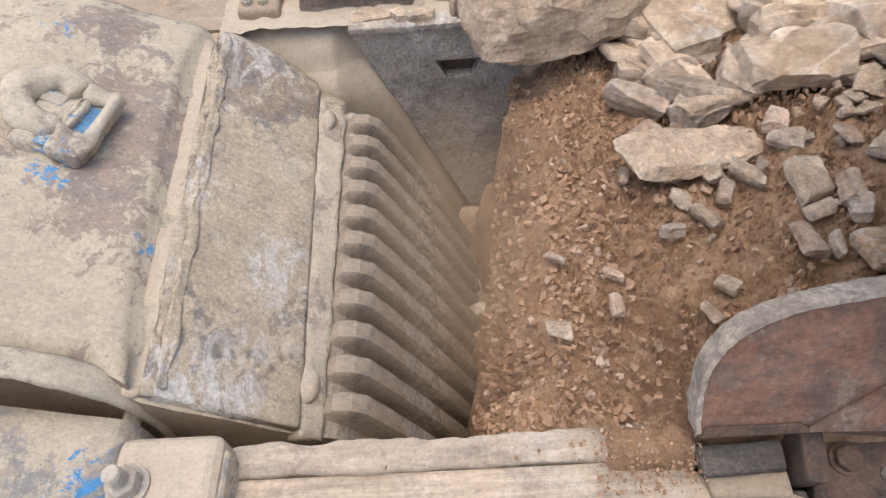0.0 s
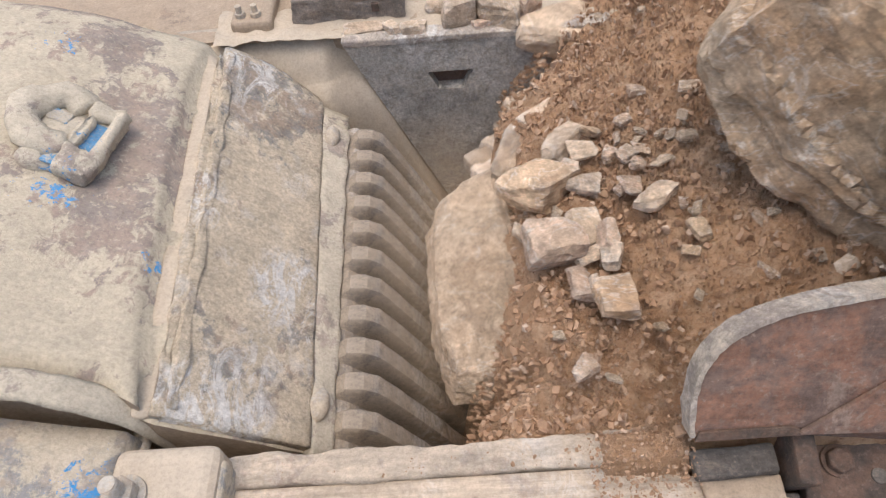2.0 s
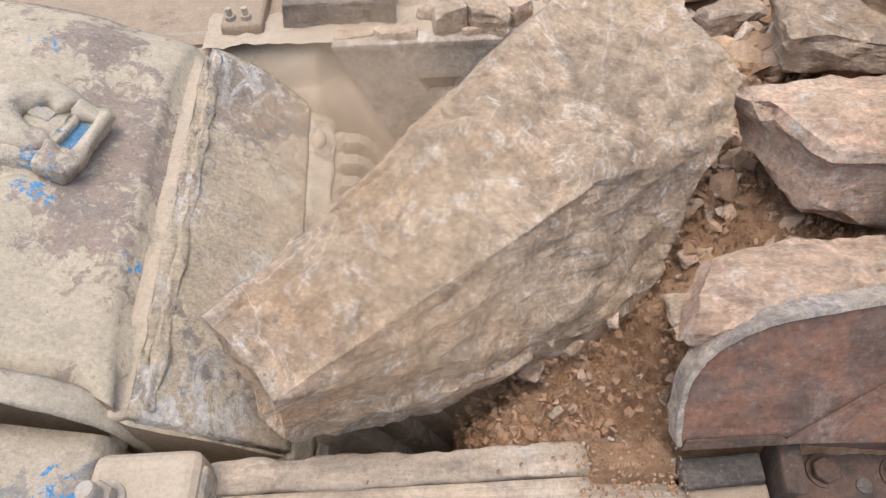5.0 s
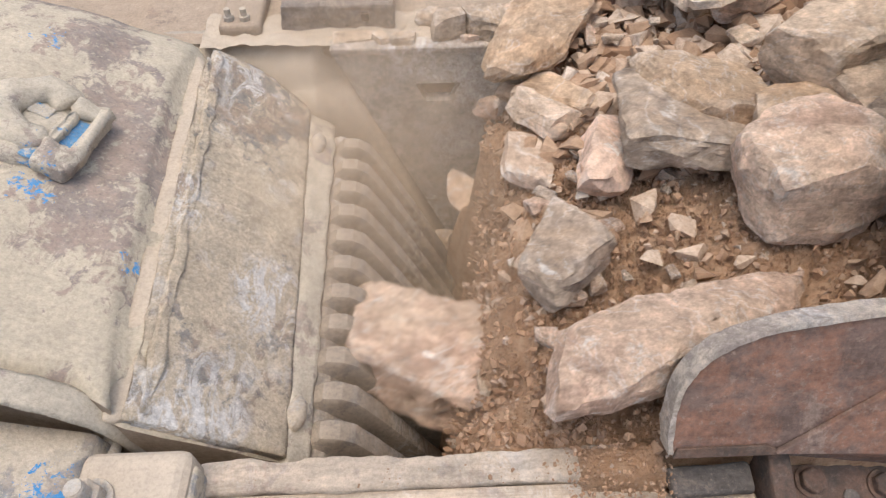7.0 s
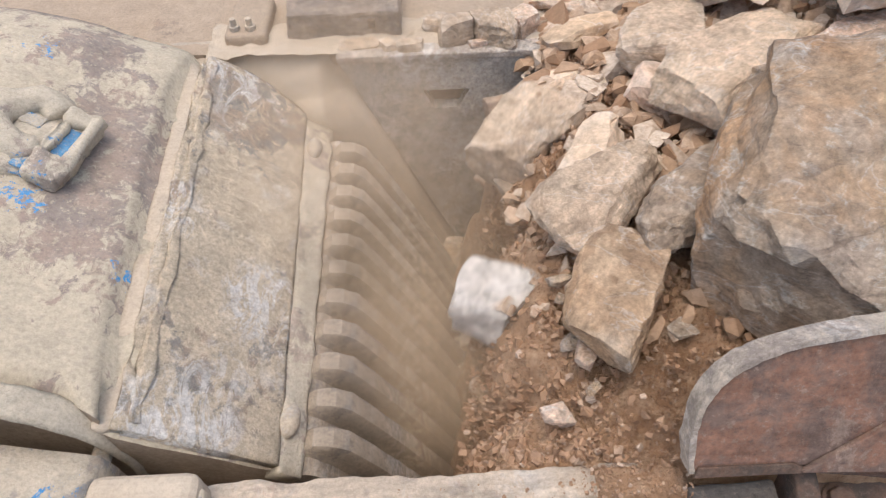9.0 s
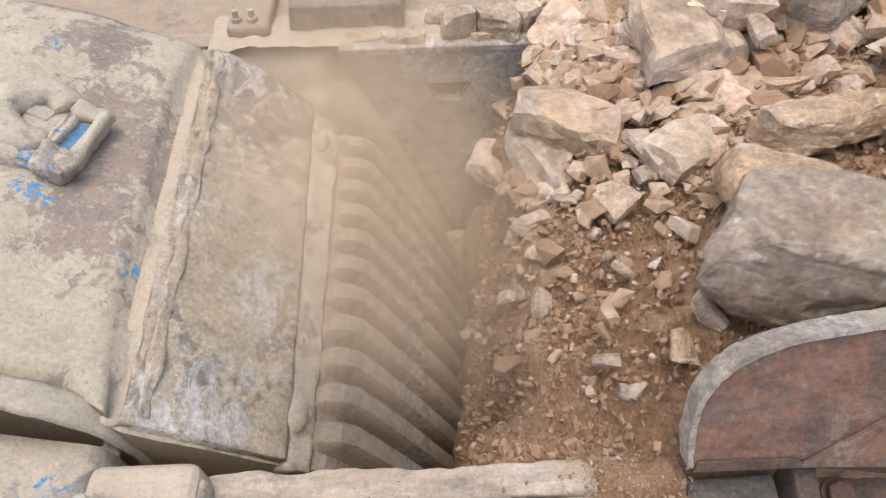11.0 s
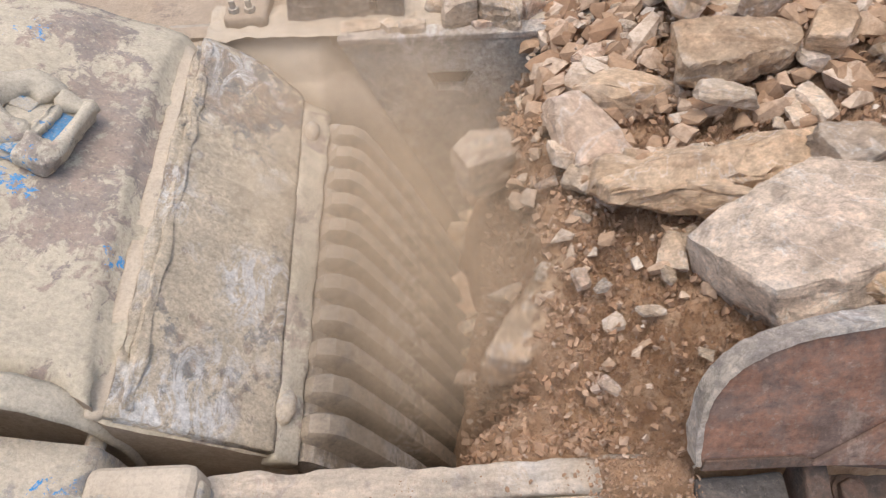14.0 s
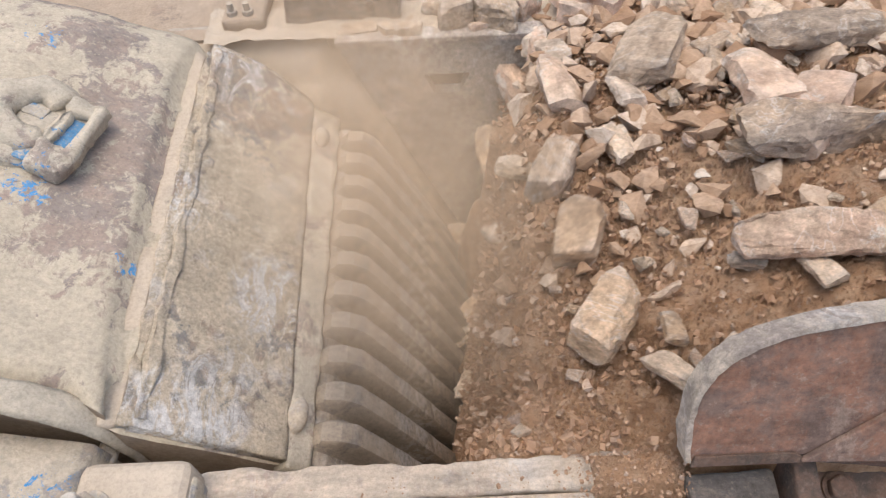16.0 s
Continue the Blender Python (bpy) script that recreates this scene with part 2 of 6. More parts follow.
guard_m = iron_material("blue_painted_guard", (0.27, 0.27, 0.27), (0.53, 0.455, 0.345), 0.50, BLUE, (0.42, 0.34, 0.26), ((-0.65, 0.24, 0.08, 0.10), (-0.88, 0.28, 0.2, 0.12)), 0.5, 2.0, thin=0.12)
lip_m = iron_material("worn_liner_edge", (0.46, 0.385, 0.32), (0.57, 0.47, 0.36), 0.54, None, (0.44, 0.32, 0.245), bump=0.8, scale=2.0, white=0.4, streak=5)
fin_m = iron_material("rust_brown_plate", (0.136, 0.090, 0.074), (0.272, 0.199, 0.160), 0.40, None, (0.240, 0.113, 0.070), bump=0.5, scale=1.6, grain=1.4, streak=4)
edge_m = iron_material("cut_plate_edge", (0.37, 0.315, 0.265), (0.58, 0.50, 0.41), 0.49, None, (0.38, 0.32, 0.29), bump=1.0, scale=2.6, white=0.9, grain=1.8)
# dark bracket steel; also the painted shade of slot, notch and chamber bottom
dark_m = iron_material("dark_oily_steel_and_shade", (0.060, 0.049, 0.043), (0.162, 0.119, 0.093), 0.36, None, (0.136, 0.081, 0.058), bump=0.6, scale=2, grain=1.4)
rubber_m = iron_material("worn_rubber_and_hole_shade", (0.085, 0.081, 0.076), (0.212, 0.174, 0.145), 0.42, None, (0.128, 0.115, 0.102), bump=0.7, scale=2.4, grain=1.5, streak=6)
beam_m = iron_material("rough_dark_beam", (0.20, 0.18, 0.165), (0.36, 0.295, 0.24), 0.46, None, (0.26, 0.215, 0.18), bump=1.0, scale=2.4, grain=1.8)
paint_m = iron_material("flaking_blue_paint", (0.08, 0.26, 0.47), (0.48, 0.42, 0.33), 0.52, None, (0.10, 0.27, 0.45), bump=0.4, scale=4, thin=0.05)
bank_m = iron_material("settled_dust", (0.40, 0.335, 0.26), (0.47, 0.395, 0.305), 0.56, None, (0.46, 0.375, 0.285), bump=0.25, scale=1.2, grain=0.5, thin=0.6)
bolt_m = iron_material("dusty_bolt", (0.42, 0.40, 0.36), (0.50, 0.42, 0.32), 0.5, None, (0.40, 0.33, 0.26), bump=0.4, scale=3)


# ---- mesh helpers ----
def part(name, bm, material, parent=None, label="", smooth=False):
    me = bpy.data.meshes.new(name)
    bm.normal_update()
    if smooth:
        for f in bm.faces:
            f.smooth = True
    bm.to_mesh(me)
    bm.free()
    me.materials.append(material)
    ob = new(name, me)
    ob.parent = parent
    if label:
        ob["label"] = label
    return ob


def box(x0, x1, y0, y1, z0, z1, bevel=0.006, segs=2):
    bm = bmesh.new()
    bmesh.ops.create_cube(bm, size=1, matrix=Matrix.LocRotScale(((x0 + x1) / 2, (y0 + y1) / 2, (z0 + z1) / 2), None, (x1 - x0, y1 - y0, z1 - z0)))
    if bevel:
        bmesh.ops.bevel(bm, geom=bm.edges[:], offset=bevel, segments=segs, profile=0.5, affect="EDGES")
    return bm


def prism(points, vec, bevel=0.0, segs=2):
    """A polygon (a loop of 3D points) pushed along vec."""
    bm = bmesh.new()
    f = bm.faces.new([bm.verts.new(p) for p in points])
    top = bmesh.ops.extrude_face_region(bm, geom=[f])
    bmesh.ops.translate(bm, vec=vec, verts=[v for v in top["geom"] if isinstance(v, bmesh.types.BMVert)])
    bmesh.ops.recalc_face_normals(bm, faces=bm.faces[:])
    if bevel:
        bmesh.ops.bevel(bm, geom=bm.edges[:], offset=bevel, segments=segs, profile=0.5, affect="EDGES")
    return bm


def roughen(bm, amount, scale, seed=0):
    off = Vector((seed * 3.1, seed * 1.7, seed * 5.3))
    bm.normal_update()
    for v in bm.verts:
        v.co += v.normal * amount * (noise.fractal(v.co * scale + off, 0.8, 2.0, 4))
    return bm


def loft(sections, closed=True):
    """Rings of points of equal count, joined in order, with both ends closed."""
    bm = bmesh.new()
    rings = [[bm.verts.new(p) for p in s] for s in sections]
    n = len(rings[0])
    for a, b in zip(rings, rings[1:]):
        for i in range(n if closed else n - 1):
            j = (i + 1) % n
            bm.faces.new((a[i], a[j], b[j], b[i]))
    if closed:
        bm.faces.new(rings[0])
        bm.faces.new(rings[-1])
    bmesh.ops.recalc_face_normals(bm, faces=bm.faces[:])
    return bm


def cyl(centre, axis, r, depth, segs=24, r2=None, bevel=0.0):
    bm = bmesh.new()
    turn = Vector(axis).to_track_quat("Z", "Y").to_matrix().to_4x4()
    bmesh.ops.create_cone(bm, cap_ends=True, segments=segs, radius1=r, radius2=r if r2 is None else r2, depth=depth, matrix=Matrix.Translation(centre) @ turn)
    if bevel:
        bmesh.ops.bevel(bm, geom=bm.edges[:], offset=bevel, segments=2, profile=0.5, affect="EDGES")
    return bm


def merge(*meshes):
    out = bmesh.new()
    for bm in meshes:
        me = bpy.data.meshes.new("tmp")
        bm.to_mesh(me)
        bm.free()
        out.from_mesh(me)
        bpy.data.meshes.remove(me)
    return out


def thing(name, label, category, group="", kind=""):
    return tagged(new(name), label, category, group, kind)


def smoothstep(a, b, x):
    u = min(max((x - a) / (b - a), 0), 1)
    return u * u * (3 - 2 * u)


# ---- ground and frame of the crusher ----
ground = part("ground", merge(box(-60, 60, -60, 60, -3.3, -3.0, 0)), dirt)
tagged(ground, "dusty brown quarry ground below the crusher", "ground", kind="structure")

NEAR, FAR = 0.318, 1.48


def near_wall():
    w = thing("wall_near", "dust-covered steel side wall of the crusher mouth", "wall", kind="structure")
    bm = box(-0.62, 0.26, 0.264, NEAR, -1.6, 0.0, 0)
    bmesh.ops.subdivide_edges(bm, edges=[e for e in bm.edges if abs((e.verts[0].co - e.verts[1].co).x) > 0.8], cuts=120)
    bmesh.ops.bevel(bm, geom=[e for e in bm.edges if all(v.co.z > -0.01 for v in e.verts) and abs(e.verts[0].co.y - e.verts[1].co.y) < 0.001], offset=0.008, segments=3, profile=0.5, affect="EDGES")
    part("liner", roughen(bm, 0.006, 14, 2), lip_m, w, "pinkish worn steel liner with a scraped light edge", True)
    edge = [(-0.64, -0.9), (1.6, -0.9), (1.6, 0.02), (0.70, 0.10), (0.52, 0.165), (0.36, 0.232), (0.15, 0.263), (-0.64, 0.263)]
    bm = prism([(x, y, -0.30) for x, y in edge], (0, 0, 0.290), 0.006)
    part("top_plate", bm, top_m, w, "dusty frame plate with long scratches")
    part("base_plate", box(0.30, 1.6, -0.2, 0.262, -0.5, -0.10, 0.004), dark_m, w)
    return w


def far_wall():
    w = thing("wall_far", "grey steel cheek plate and dusty ledge of the crusher mouth", "wall", kind="structure")
    # cheek plate with its lifting slot cut through
    sx0, sx1, sz0, sz1 = -0.100, 0.036, -0.182, -0.118
    x0, x1 = -0.335, 0.42

    def left(z):
        return x0 + 0.42 * min(0.0, z) * -1

    y0 = FAR
    polys = [
        [(left(0), 0), (x1, 0), (x1, sz1), (left(sz1), sz1)],
        [(left(sz1), sz1), (sx0, sz1), (sx0 + 0.030, sz0), (left(sz0), sz0)],
        [(sx1, sz1), (x1, sz1), (x1, sz0), (sx1 - 0.030, sz0)],
        [(left(sz0), sz0), (x1, sz0), (x1, -1.0), (left(-1.0), -1.0)],
    ]
    parts = []
    for p in polys:
        parts.append(prism([(x, y0, z) for x, z in p], (0, 0.05, 0)))
    bm = merge(*parts)
    bmesh.ops.remove_doubles(bm, verts=bm.verts[:], dist=0.0005)
    part("cheek_plate", bm, cheek_m, w, "pitted grey cheek plate with a slot")
    part("plate_edge", roughen(box(x0 + 0.004, x1, FAR - 0.006, FAR + 0.05, -0.016, 0.006, 0.005), 0.003, 30), edge_m, w, "light worn top edge")
    # dark sheet behind the slot: its shade put into the colour
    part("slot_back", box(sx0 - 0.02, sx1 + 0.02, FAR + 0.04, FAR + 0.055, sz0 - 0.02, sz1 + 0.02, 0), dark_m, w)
    part("backing", box(-0.9, 1.5, FAR + 0.056, FAR + 0.4, -1.6, -0.004, 0), frame_m, w)
    # dusty ledge behind the plate, and the recess beside it
    bm = bmesh.new()
    bmesh.ops.create_grid(bm, x_segments=90, y_segments=24, size=0.5, matrix=Matrix.LocRotScale((-0.05, FAR + 0.11, 0.004), None, (1.3, 0.17, 1)))
    part("dust_ledge", roughen(bm, 0.012, 16, 5), bank_m, w, "ledge deep in dust", True)
    prof = [(FAR + 0.12, -0.002), (FAR + 0.055, -0.016), (FAR + 0.02, -0.05), (FAR - 0.005, -0.085), (FAR - 0.012, -0.115), (FAR - 0.02, -0.12), (FAR - 0.055, -0.15), (FAR - 0.075, -0.21), (FAR - 0.085, -0.32), (FAR - 0.09, -0.6), (FAR - 0.09, -1.2), (FAR + 0.12, -1.2)]
    secs = []
    for i in range(41):
        u = i / 40
        x = -0.95 + 0.615 * u
        secs.append([(x + (0.40 * -z if u > 0.97 else 0), y + 0.06 * smoothstep(0.9, 1.0, u) * (y < FAR + 0.03), z) for y, z in prof])
    part("dust_bank", roughen(loft(secs), 0.007, 12, 8), bank_m, w, "bank of beige dust against the frame", True)
    return w


def beam():
    b = thing("steel_beam", "rough dark steel beam lying on the dusty ledge", "beam")
    bm = box(-0.475, -0.155, 1.585, 1.80, -0.02, 0.075, 0.008)
    bmesh.ops.subdivide_edges(bm, edges=[e for e in bm.edges if e.calc_length() > 0.05], cuts=8, use_grid_fill=True)
    part("beam_body", roughen(bm, 0.008, 24, 4), beam_m, b)
    # no cut here: a small dark box stands for the notch's shade
    part("beam_notch", box(-0.245, -0.225, 1.575, 1.587, 0.03, 0.055, 0.002), dark_m, b, "dark patch painting the shade of a notch")
    return b


def far_block():
    b = thing("bearing_block", "dust-caked iron block with bolts beside the jaw", "block")
    part("block_body", roughen(box(-0.655, -0.535, 1.565, 1.78, -0.14, 0.03, 0.014, 3), 0.004, 18, 6), frame_m, b)
    part("block_foot", roughen(box(-0.70, -0.515, 1.52, 1.62, -0.20, -0.05, 0.014, 3), 0.005, 18, 7), frame_m, b)
    for x in (-0.625, -0.58):
        part("bolt", merge(cyl((x, 1.60, 0.036), (0, 0, 1), 0.016, 0.016, 6, bevel=0.002), cyl((x, 1.60, 0.05), (0, 0, 1), 0.009, 0.03, 12)), bolt_m, b)
    return b


def near_guard():
    g = thing("bearing_guard", "blue painted iron guard thick with pale dust", "guard")
    top = [(-1.5, 0.30), (-1.15, 0.27), (-0.98, 0.235), (-0.86, 0.19), (-0.78, 0.150), (-0.70, 0.105), (-0.64, 0.078), (-0.622, 0.066), (-0.615, 0.02), (-0.615, -0.3), (-1.5, -0.3)]
    secs = []
    for i in range(15):
        y = -0.35 + i * 0.05
        drop = 0.018 * smoothstep(0.28, 0.35, y)
        yy = y
        secs.append([(x, yy - 0.02 * smoothstep(-0.7, -1.2, x), z - drop) for x, z in top])
    part("cover", loft(secs), guard_m, g, "chipped blue cover", True)
    bm = box(-0.628, -0.452, -0.3, 0.318, -0.1, 0.066, 0.022, 3)
    part("box", roughen(bm, 0.003, 12), bank_m, g, "dusty box end")
    bm = box(-0.47, -0.445, -0.3, 0.295, -0.1, 0.050, 0.010, 3)
    part("side_rib", bm, guard_m, g)
    w = (-0.588, 0.236, 0.068)
    part("washer", cyl(w, (0, 0, 1), 0.034, 0.008, 28, bevel=0.001), bolt_m, g)
    b = part("bolt", merge(cyl((w[0], w[1], 0.084), (0, 0, 1), 0.026, 0.026, 6, bevel=0.003)), bolt_m, g, "grey hexagon nut")
    rings = [cyl((w[0], w[1], 0.098 + i * 0.0035), (0, 0, 1), 0.0145, 0.0018, 16, 0.0125) for i in range(9)]
    part("thread", merge(cyl((w[0], w[1], 0.112), (0, 0, 1), 0.0125, 0.034, 16), *rings), bolt_m, b)
    return g


# ---- the swinging jaw ----
def jaw_profile(s):
    """The jaw's outline (x, z) at s, 0 at its near end and 1 at its far end."""
    k = -0.058 * s
    return [
        (-0.352 + 0.2 * k, -0.160), (-0.388 + 0.75 * k, -0.118), (-0.43 + 0.85 * k, -0.078), (-0.598 + k, 0.056), (-0.612 + k, 0.062),
        (-0.642 + k, 0.066), (-0.650 + k, 0.100), (-0.664 + k, 0.112), (-0.70 + k, 0.126), (-0.76 + k, 0.150), (-0.84 + k, 0.195),
        (-0.93 + k, 0.232), (-1.05 + k, 0.262), (-1.25, 0.29), (-1.7, 0.29), (-1.7, -0.5), (-1.0, -0.62), (-0.45, -0.75),
    ]


def swing_jaw():
    j = thing("swing_jaw", "massive dust-caked iron swing jaw with worn blue paint", "crusher jaw")
    secs = []
    n = 44
    for i in range(n + 1):
        s = i / n
        y = 0.392 + s * 1.05
        pts = []
        for x, z in jaw_profile(s):
            e = smoothstep(0.0, 0.02, s) * smoothstep(1.0, 0.955, s)
            body = smoothstep(-0.62, -0.70, x)
            far = 0.13 * smoothstep(0.86, 1.0, s) * body
            swell = -0.020 * body * (1 - smoothstep(0.0, 0.06, s))
            near = 0.048 * smoothstep(-0.60, -0.72, x) * (1 - smoothstep(0.0, 0.12, s))
            if -0.9 < x < -0.645:
                x += 0.030 * smoothstep(0.84, 0.99, s) + 0.022 * (1 - smoothstep(0.02, 0.22, s)) - 0.010 * smoothstep(0.35, 0.6, s) * smoothstep(0.9, 0.75, s)
            y -= 0.012 * smoothstep(-0.02, -0.30, z) * smoothstep(-0.66, -0.44, x) * (1 - smoothstep(0.0, 0.10, s))
            pts.append((x - far * 0.2, y + near + 0.10 * far - 0.05 * smoothstep(-0.6, -0.4, x) * (s > 0.5) * smoothstep(0.5, 1, s), z + swell - (1 - e) * 0.016 - far * 0.25))
        secs.append(pts)
    bm = loft(secs)
    cap = min((f for f in bm.faces if len(f.verts) > 8), key=lambda f: f.calc_center_median().y)
    cap.material_index = 1
    for e in cap.edges:
        e.smooth = False
    bmesh.ops.subdivide_edges(bm, edges=[e for e in bm.edges if e.calc_length() > 0.06 and e.verts[0].co.z > -0.2 and abs(e.verts[0].co.y - e.verts[1].co.y) < 0.05], cuts=4, use_grid_fill=True)
    body = part("jaw_body", roughen(bm, 0.006, 11, 3), jaw_body_m, j, "dusty painted casting", True)
    body.data.materials.append(frame_m)
    # front wear plate between the flange and the teeth, with its raised borders
    def strip(a, b, lift, y0, y1, seed, rough=0.004, lo=0.0, hi=1.0, ragged=0.0):
        rows = []
        for i in range(61):
            s = i / 60
            y = y0 + (y1 - y0) * s
            p = jaw_profile((y - 0.392) / 1.05)
            u0, u1 = lo + ragged * noise.noise(Vector((y * 13, seed, 0))), hi + ragged * noise.noise(Vector((y * 17, seed, 4)))
            top = lift * (1 + 8 * ragged * noise.noise(Vector((y * 21, seed, 9))))
            end = smoothstep(0.955, 1.0, s)
            (xa, za), (xb, zb) = p[a], p[b]
            dx, dz = (xb - xa) * (u1 - u0), (zb - za) * (u1 - u0)
            xa, za = xa + (xb - xa) * u0, za + (zb - za) * u0
            d = math.hypot(dx, dz)
            nx, nz = dz / d, -dx / d
            if nz < 0:
                nx, nz = -nx, -nz
            ring = [(xa + dx * u + nx * (h - 0.02 * end), y - 0.045 * smoothstep(0.5, 1, s) * (1 - 0.8 * u) + 0.034 * math.sin(math.pi * u) * smoothstep(0.8, 1, s) * (b - a == 2), za + dz * u + nz * (h - 0.02 * end)) for u, h in
                    ((0.0, -0.03), (0.0, top * 0.7), (0.03, top), (0.2, top), (0.4, top), (0.6, top), (0.8, top), (0.97, top), (1.0, top * 0.7), (1.0, -0.03))]
            rows.append(ring)
        return roughen(loft(rows), rough, 20, seed)

    part("wear_plate", strip(1, 3, 0.016, 0.385, 1.452, 1), plate_m, j, "scraped grey and cream wear plate", True)
    part("flange", strip(4, 5, 0.002, 0.39, 1.44, 4, 0.003), bank_m, j, "channel filled with pale dust beside the weld", True)
    part("weld_bead", strip(3, 4, 0.008, 0.39, 1.44, 7, 0.011, -0.3, 1.0, 0.10), plate_m, j, "ragged weld bead", True)
    part("weld_bead", strip(1, 3, 0.021, 0.40, 1.43, 9, 0.009, 0.915, 0.985, 0.022), plate_m, j, "ragged inner weld bead", True)
    part("clamp_bar", strip(0, 1, 0.010, 0.375, 1.38, 2, 0.006), lug_m, j, "clamping bar under the wear plate", True)
    for y, x, z in ((0.475, -0.374, -0.122), (1.255, -0.396, -0.122)):
        b = bmesh.new()
        bmesh.ops.create_icosphere(b, subdivisions=3, radius=1, matrix=Matrix.LocRotScale((x, y, z), Euler((0, radians(45), radians(-8))), (0.022, 0.036, 0.018)))
        part("bolt_head", roughen(b, 0.003, 40), bolt_m, j, "worn oval bolt head", True)
    # the lug: a block with two eyes
    lug = thing_lug(j)
    # peg and rim on the near end
    part("peg", cyl((-0.655, 0.372, -0.012), (0.1, -0.9, 0.25), 0.017, 0.07, 16, bevel=0.003), bolt_m, j, "stub peg", True)
    bm = bmesh.new()
    arc = []
    for i in range(25):
        a = radians(-30 + i * 5)
        ring = []
        for k in range(8):
            b = k * math.pi / 4
            r = 0.272 + 0.010 * math.cos(b)
            ring.append((-0.895 + r * math.cos(a), 0.400 + 0.028 * math.sin(b), -0.062 + r * math.sin(a)))
        arc.append(ring)
    part("rim", roughen(loft(arc), 0.004, 20), lug_m, j, "", True)
    # the toothed plate
    die = part("jaw_die", die_back(), die_m, j, "corrugated manganese jaw plate")
    me = None
    for k in range(TEETH):
        if me is None:
            t = part("tooth", tooth_mesh(), die_m, die, "rounded wearing tooth", True)
            me = t.data
        else:
            t = new("tooth", me)
            t.parent = die
        t.location = (0, FIRST + PITCH * (k + 0.5), 0)
    return j


def thing_lug(j):
    cx, cy, cz = -0.850, 0.945, 0.205
    m = Matrix.Translation((cx, cy, cz)) @ Matrix.Rotation(radians(28), 4, "Y") @ Matrix.Rotation(radians(-10), 4, "Z") @ Matrix.Diagonal((1.18, 1.18, 0.72, 1))

    def put(bm, seed=0):
        bmesh.ops.subdivide_edges(bm, edges=[e for e in bm.edges if e.calc_length() > 0.03], cuts=3, use_grid_fill=True)
        bmesh.ops.transform(bm, matrix=m, verts=bm.verts[:])
        return roughen(bm, 0.011, 24, seed)

    lug = part("lug", put(box(-0.058, 0.062, -0.085, 0.080, -0.10, 0.004, 0.024, 4)), lug_m, j, "worn lifting lug with flaked blue paint", True)
    arch = []
    for i in range(19):
        a = radians(52 + i * 256 / 18)
        thick = 0.029 + 0.003 * math.sin(i)
        arch.append([(-0.026 + (0.050 + thick * math.cos(b)) * math.cos(a), 0.022 + (0.058 + thick * math.cos(b)) * math.sin(a), 0.006 + 0.030 * math.sin(b)) for b in [k * math.pi / 5 for k in range(10)]])
    part("eye", put(loft(arch), 3), lug_m, lug, "rounded eye of the lug", True)
    for k, (x0, x1, y0, y1, h) in enumerate(((0.012, 0.066, 0.052, 0.084, 0.036), (0.012, 0.066, -0.088, -0.030, 0.034), (0.048, 0.070, -0.08, 0.08, 0.034), (0.008, 0.026, -0.04, 0.06, 0.028))):
        part("rib", put(box(x0, x1, y0, y1, -0.02, h, 0.010, 3), k), lug_m, lug, "", True)
    for dx, dy, sx, sy in ((0.036, 0.010, 0.012, 0.034), (-0.030, 0.030, 0.018, 0.014), (0.0, -0.055, 0.012, 0.022)):
        bm = box(dx - sx, dx + sx, dy - sy, dy + sy, 0.002, 0.010, 0.003)
        bmesh.ops.transform(bm, matrix=m, verts=bm.verts[:])
        part("paint_patch", bm, paint_m, lug, "bright blue paint left in the pocket")
    return lug


TEETH, PITCH, FIRST = 11, 0.0824, 0.408


# the line down the plate: out from under the bar, over the brow, down into the chamber
DIE_LINE = [(-0.350, -0.160), (-0.338, -0.160), (-0.322, -0.170), (-0.308, -0.188), (-0.292, -0.215), (-0.262, -0.275), (-0.220, -0.365), (-0.172, -0.475), (-0.104, -0.64), (-0.016, -0.85), (0.08, -1.1)]


def die_normal(k):
    (x0, z0), (x1, z1) = DIE_LINE[max(k - 1, 0)], DIE_LINE[min(k + 1, len(DIE_LINE) - 1)]
    n = Vector((-(z1 - z0), x1 - x0))
    return n.normalized()


def die_back():
    secs = []
    for y in (0.385, FIRST + PITCH * TEETH + 0.012):
        ring = [(x, y, z) for x, z in DIE_LINE]
        ring += [(x - 0.05, y, z - 0.02) for x, z in reversed(DIE_LINE)]
        secs.append(ring)
    return loft(secs)


def tooth_mesh():
    cross = [(-0.037, -0.012), (-0.031, 0.008), (-0.026, 0.046), (-0.022, 0.055), (-0.014, 0.057), (0.010, 0.057), (0.018, 0.054), (0.022, 0.045), (0.030, 0.008), (0.037, -0.012)]
    secs = []
    for k, (x, z) in enumerate(DIE_LINE):
        n = die_normal(k)
        tall = (0.10, 0.50, 0.85, 1.0)[k] if k < 4 else 1.0
        wide = (0.75, 0.9, 1.0, 1.0)[k] if k < 4 else 1.0
        secs.append([(x + n.x * h * tall, y * wide, z + n.y * h * tall) for y, h in cross])
    bm = loft(secs)
    bmesh.ops.subdivide_edges(bm, edges=[e for e in bm.edges if e.calc_length() > 0.03], cuts=3, use_grid_fill=True)
    roughen(bm, 0.003, 24, 9)
    for e in bm.edges:
        e.smooth = e.calc_face_angle(0) < 0.5
    return bm


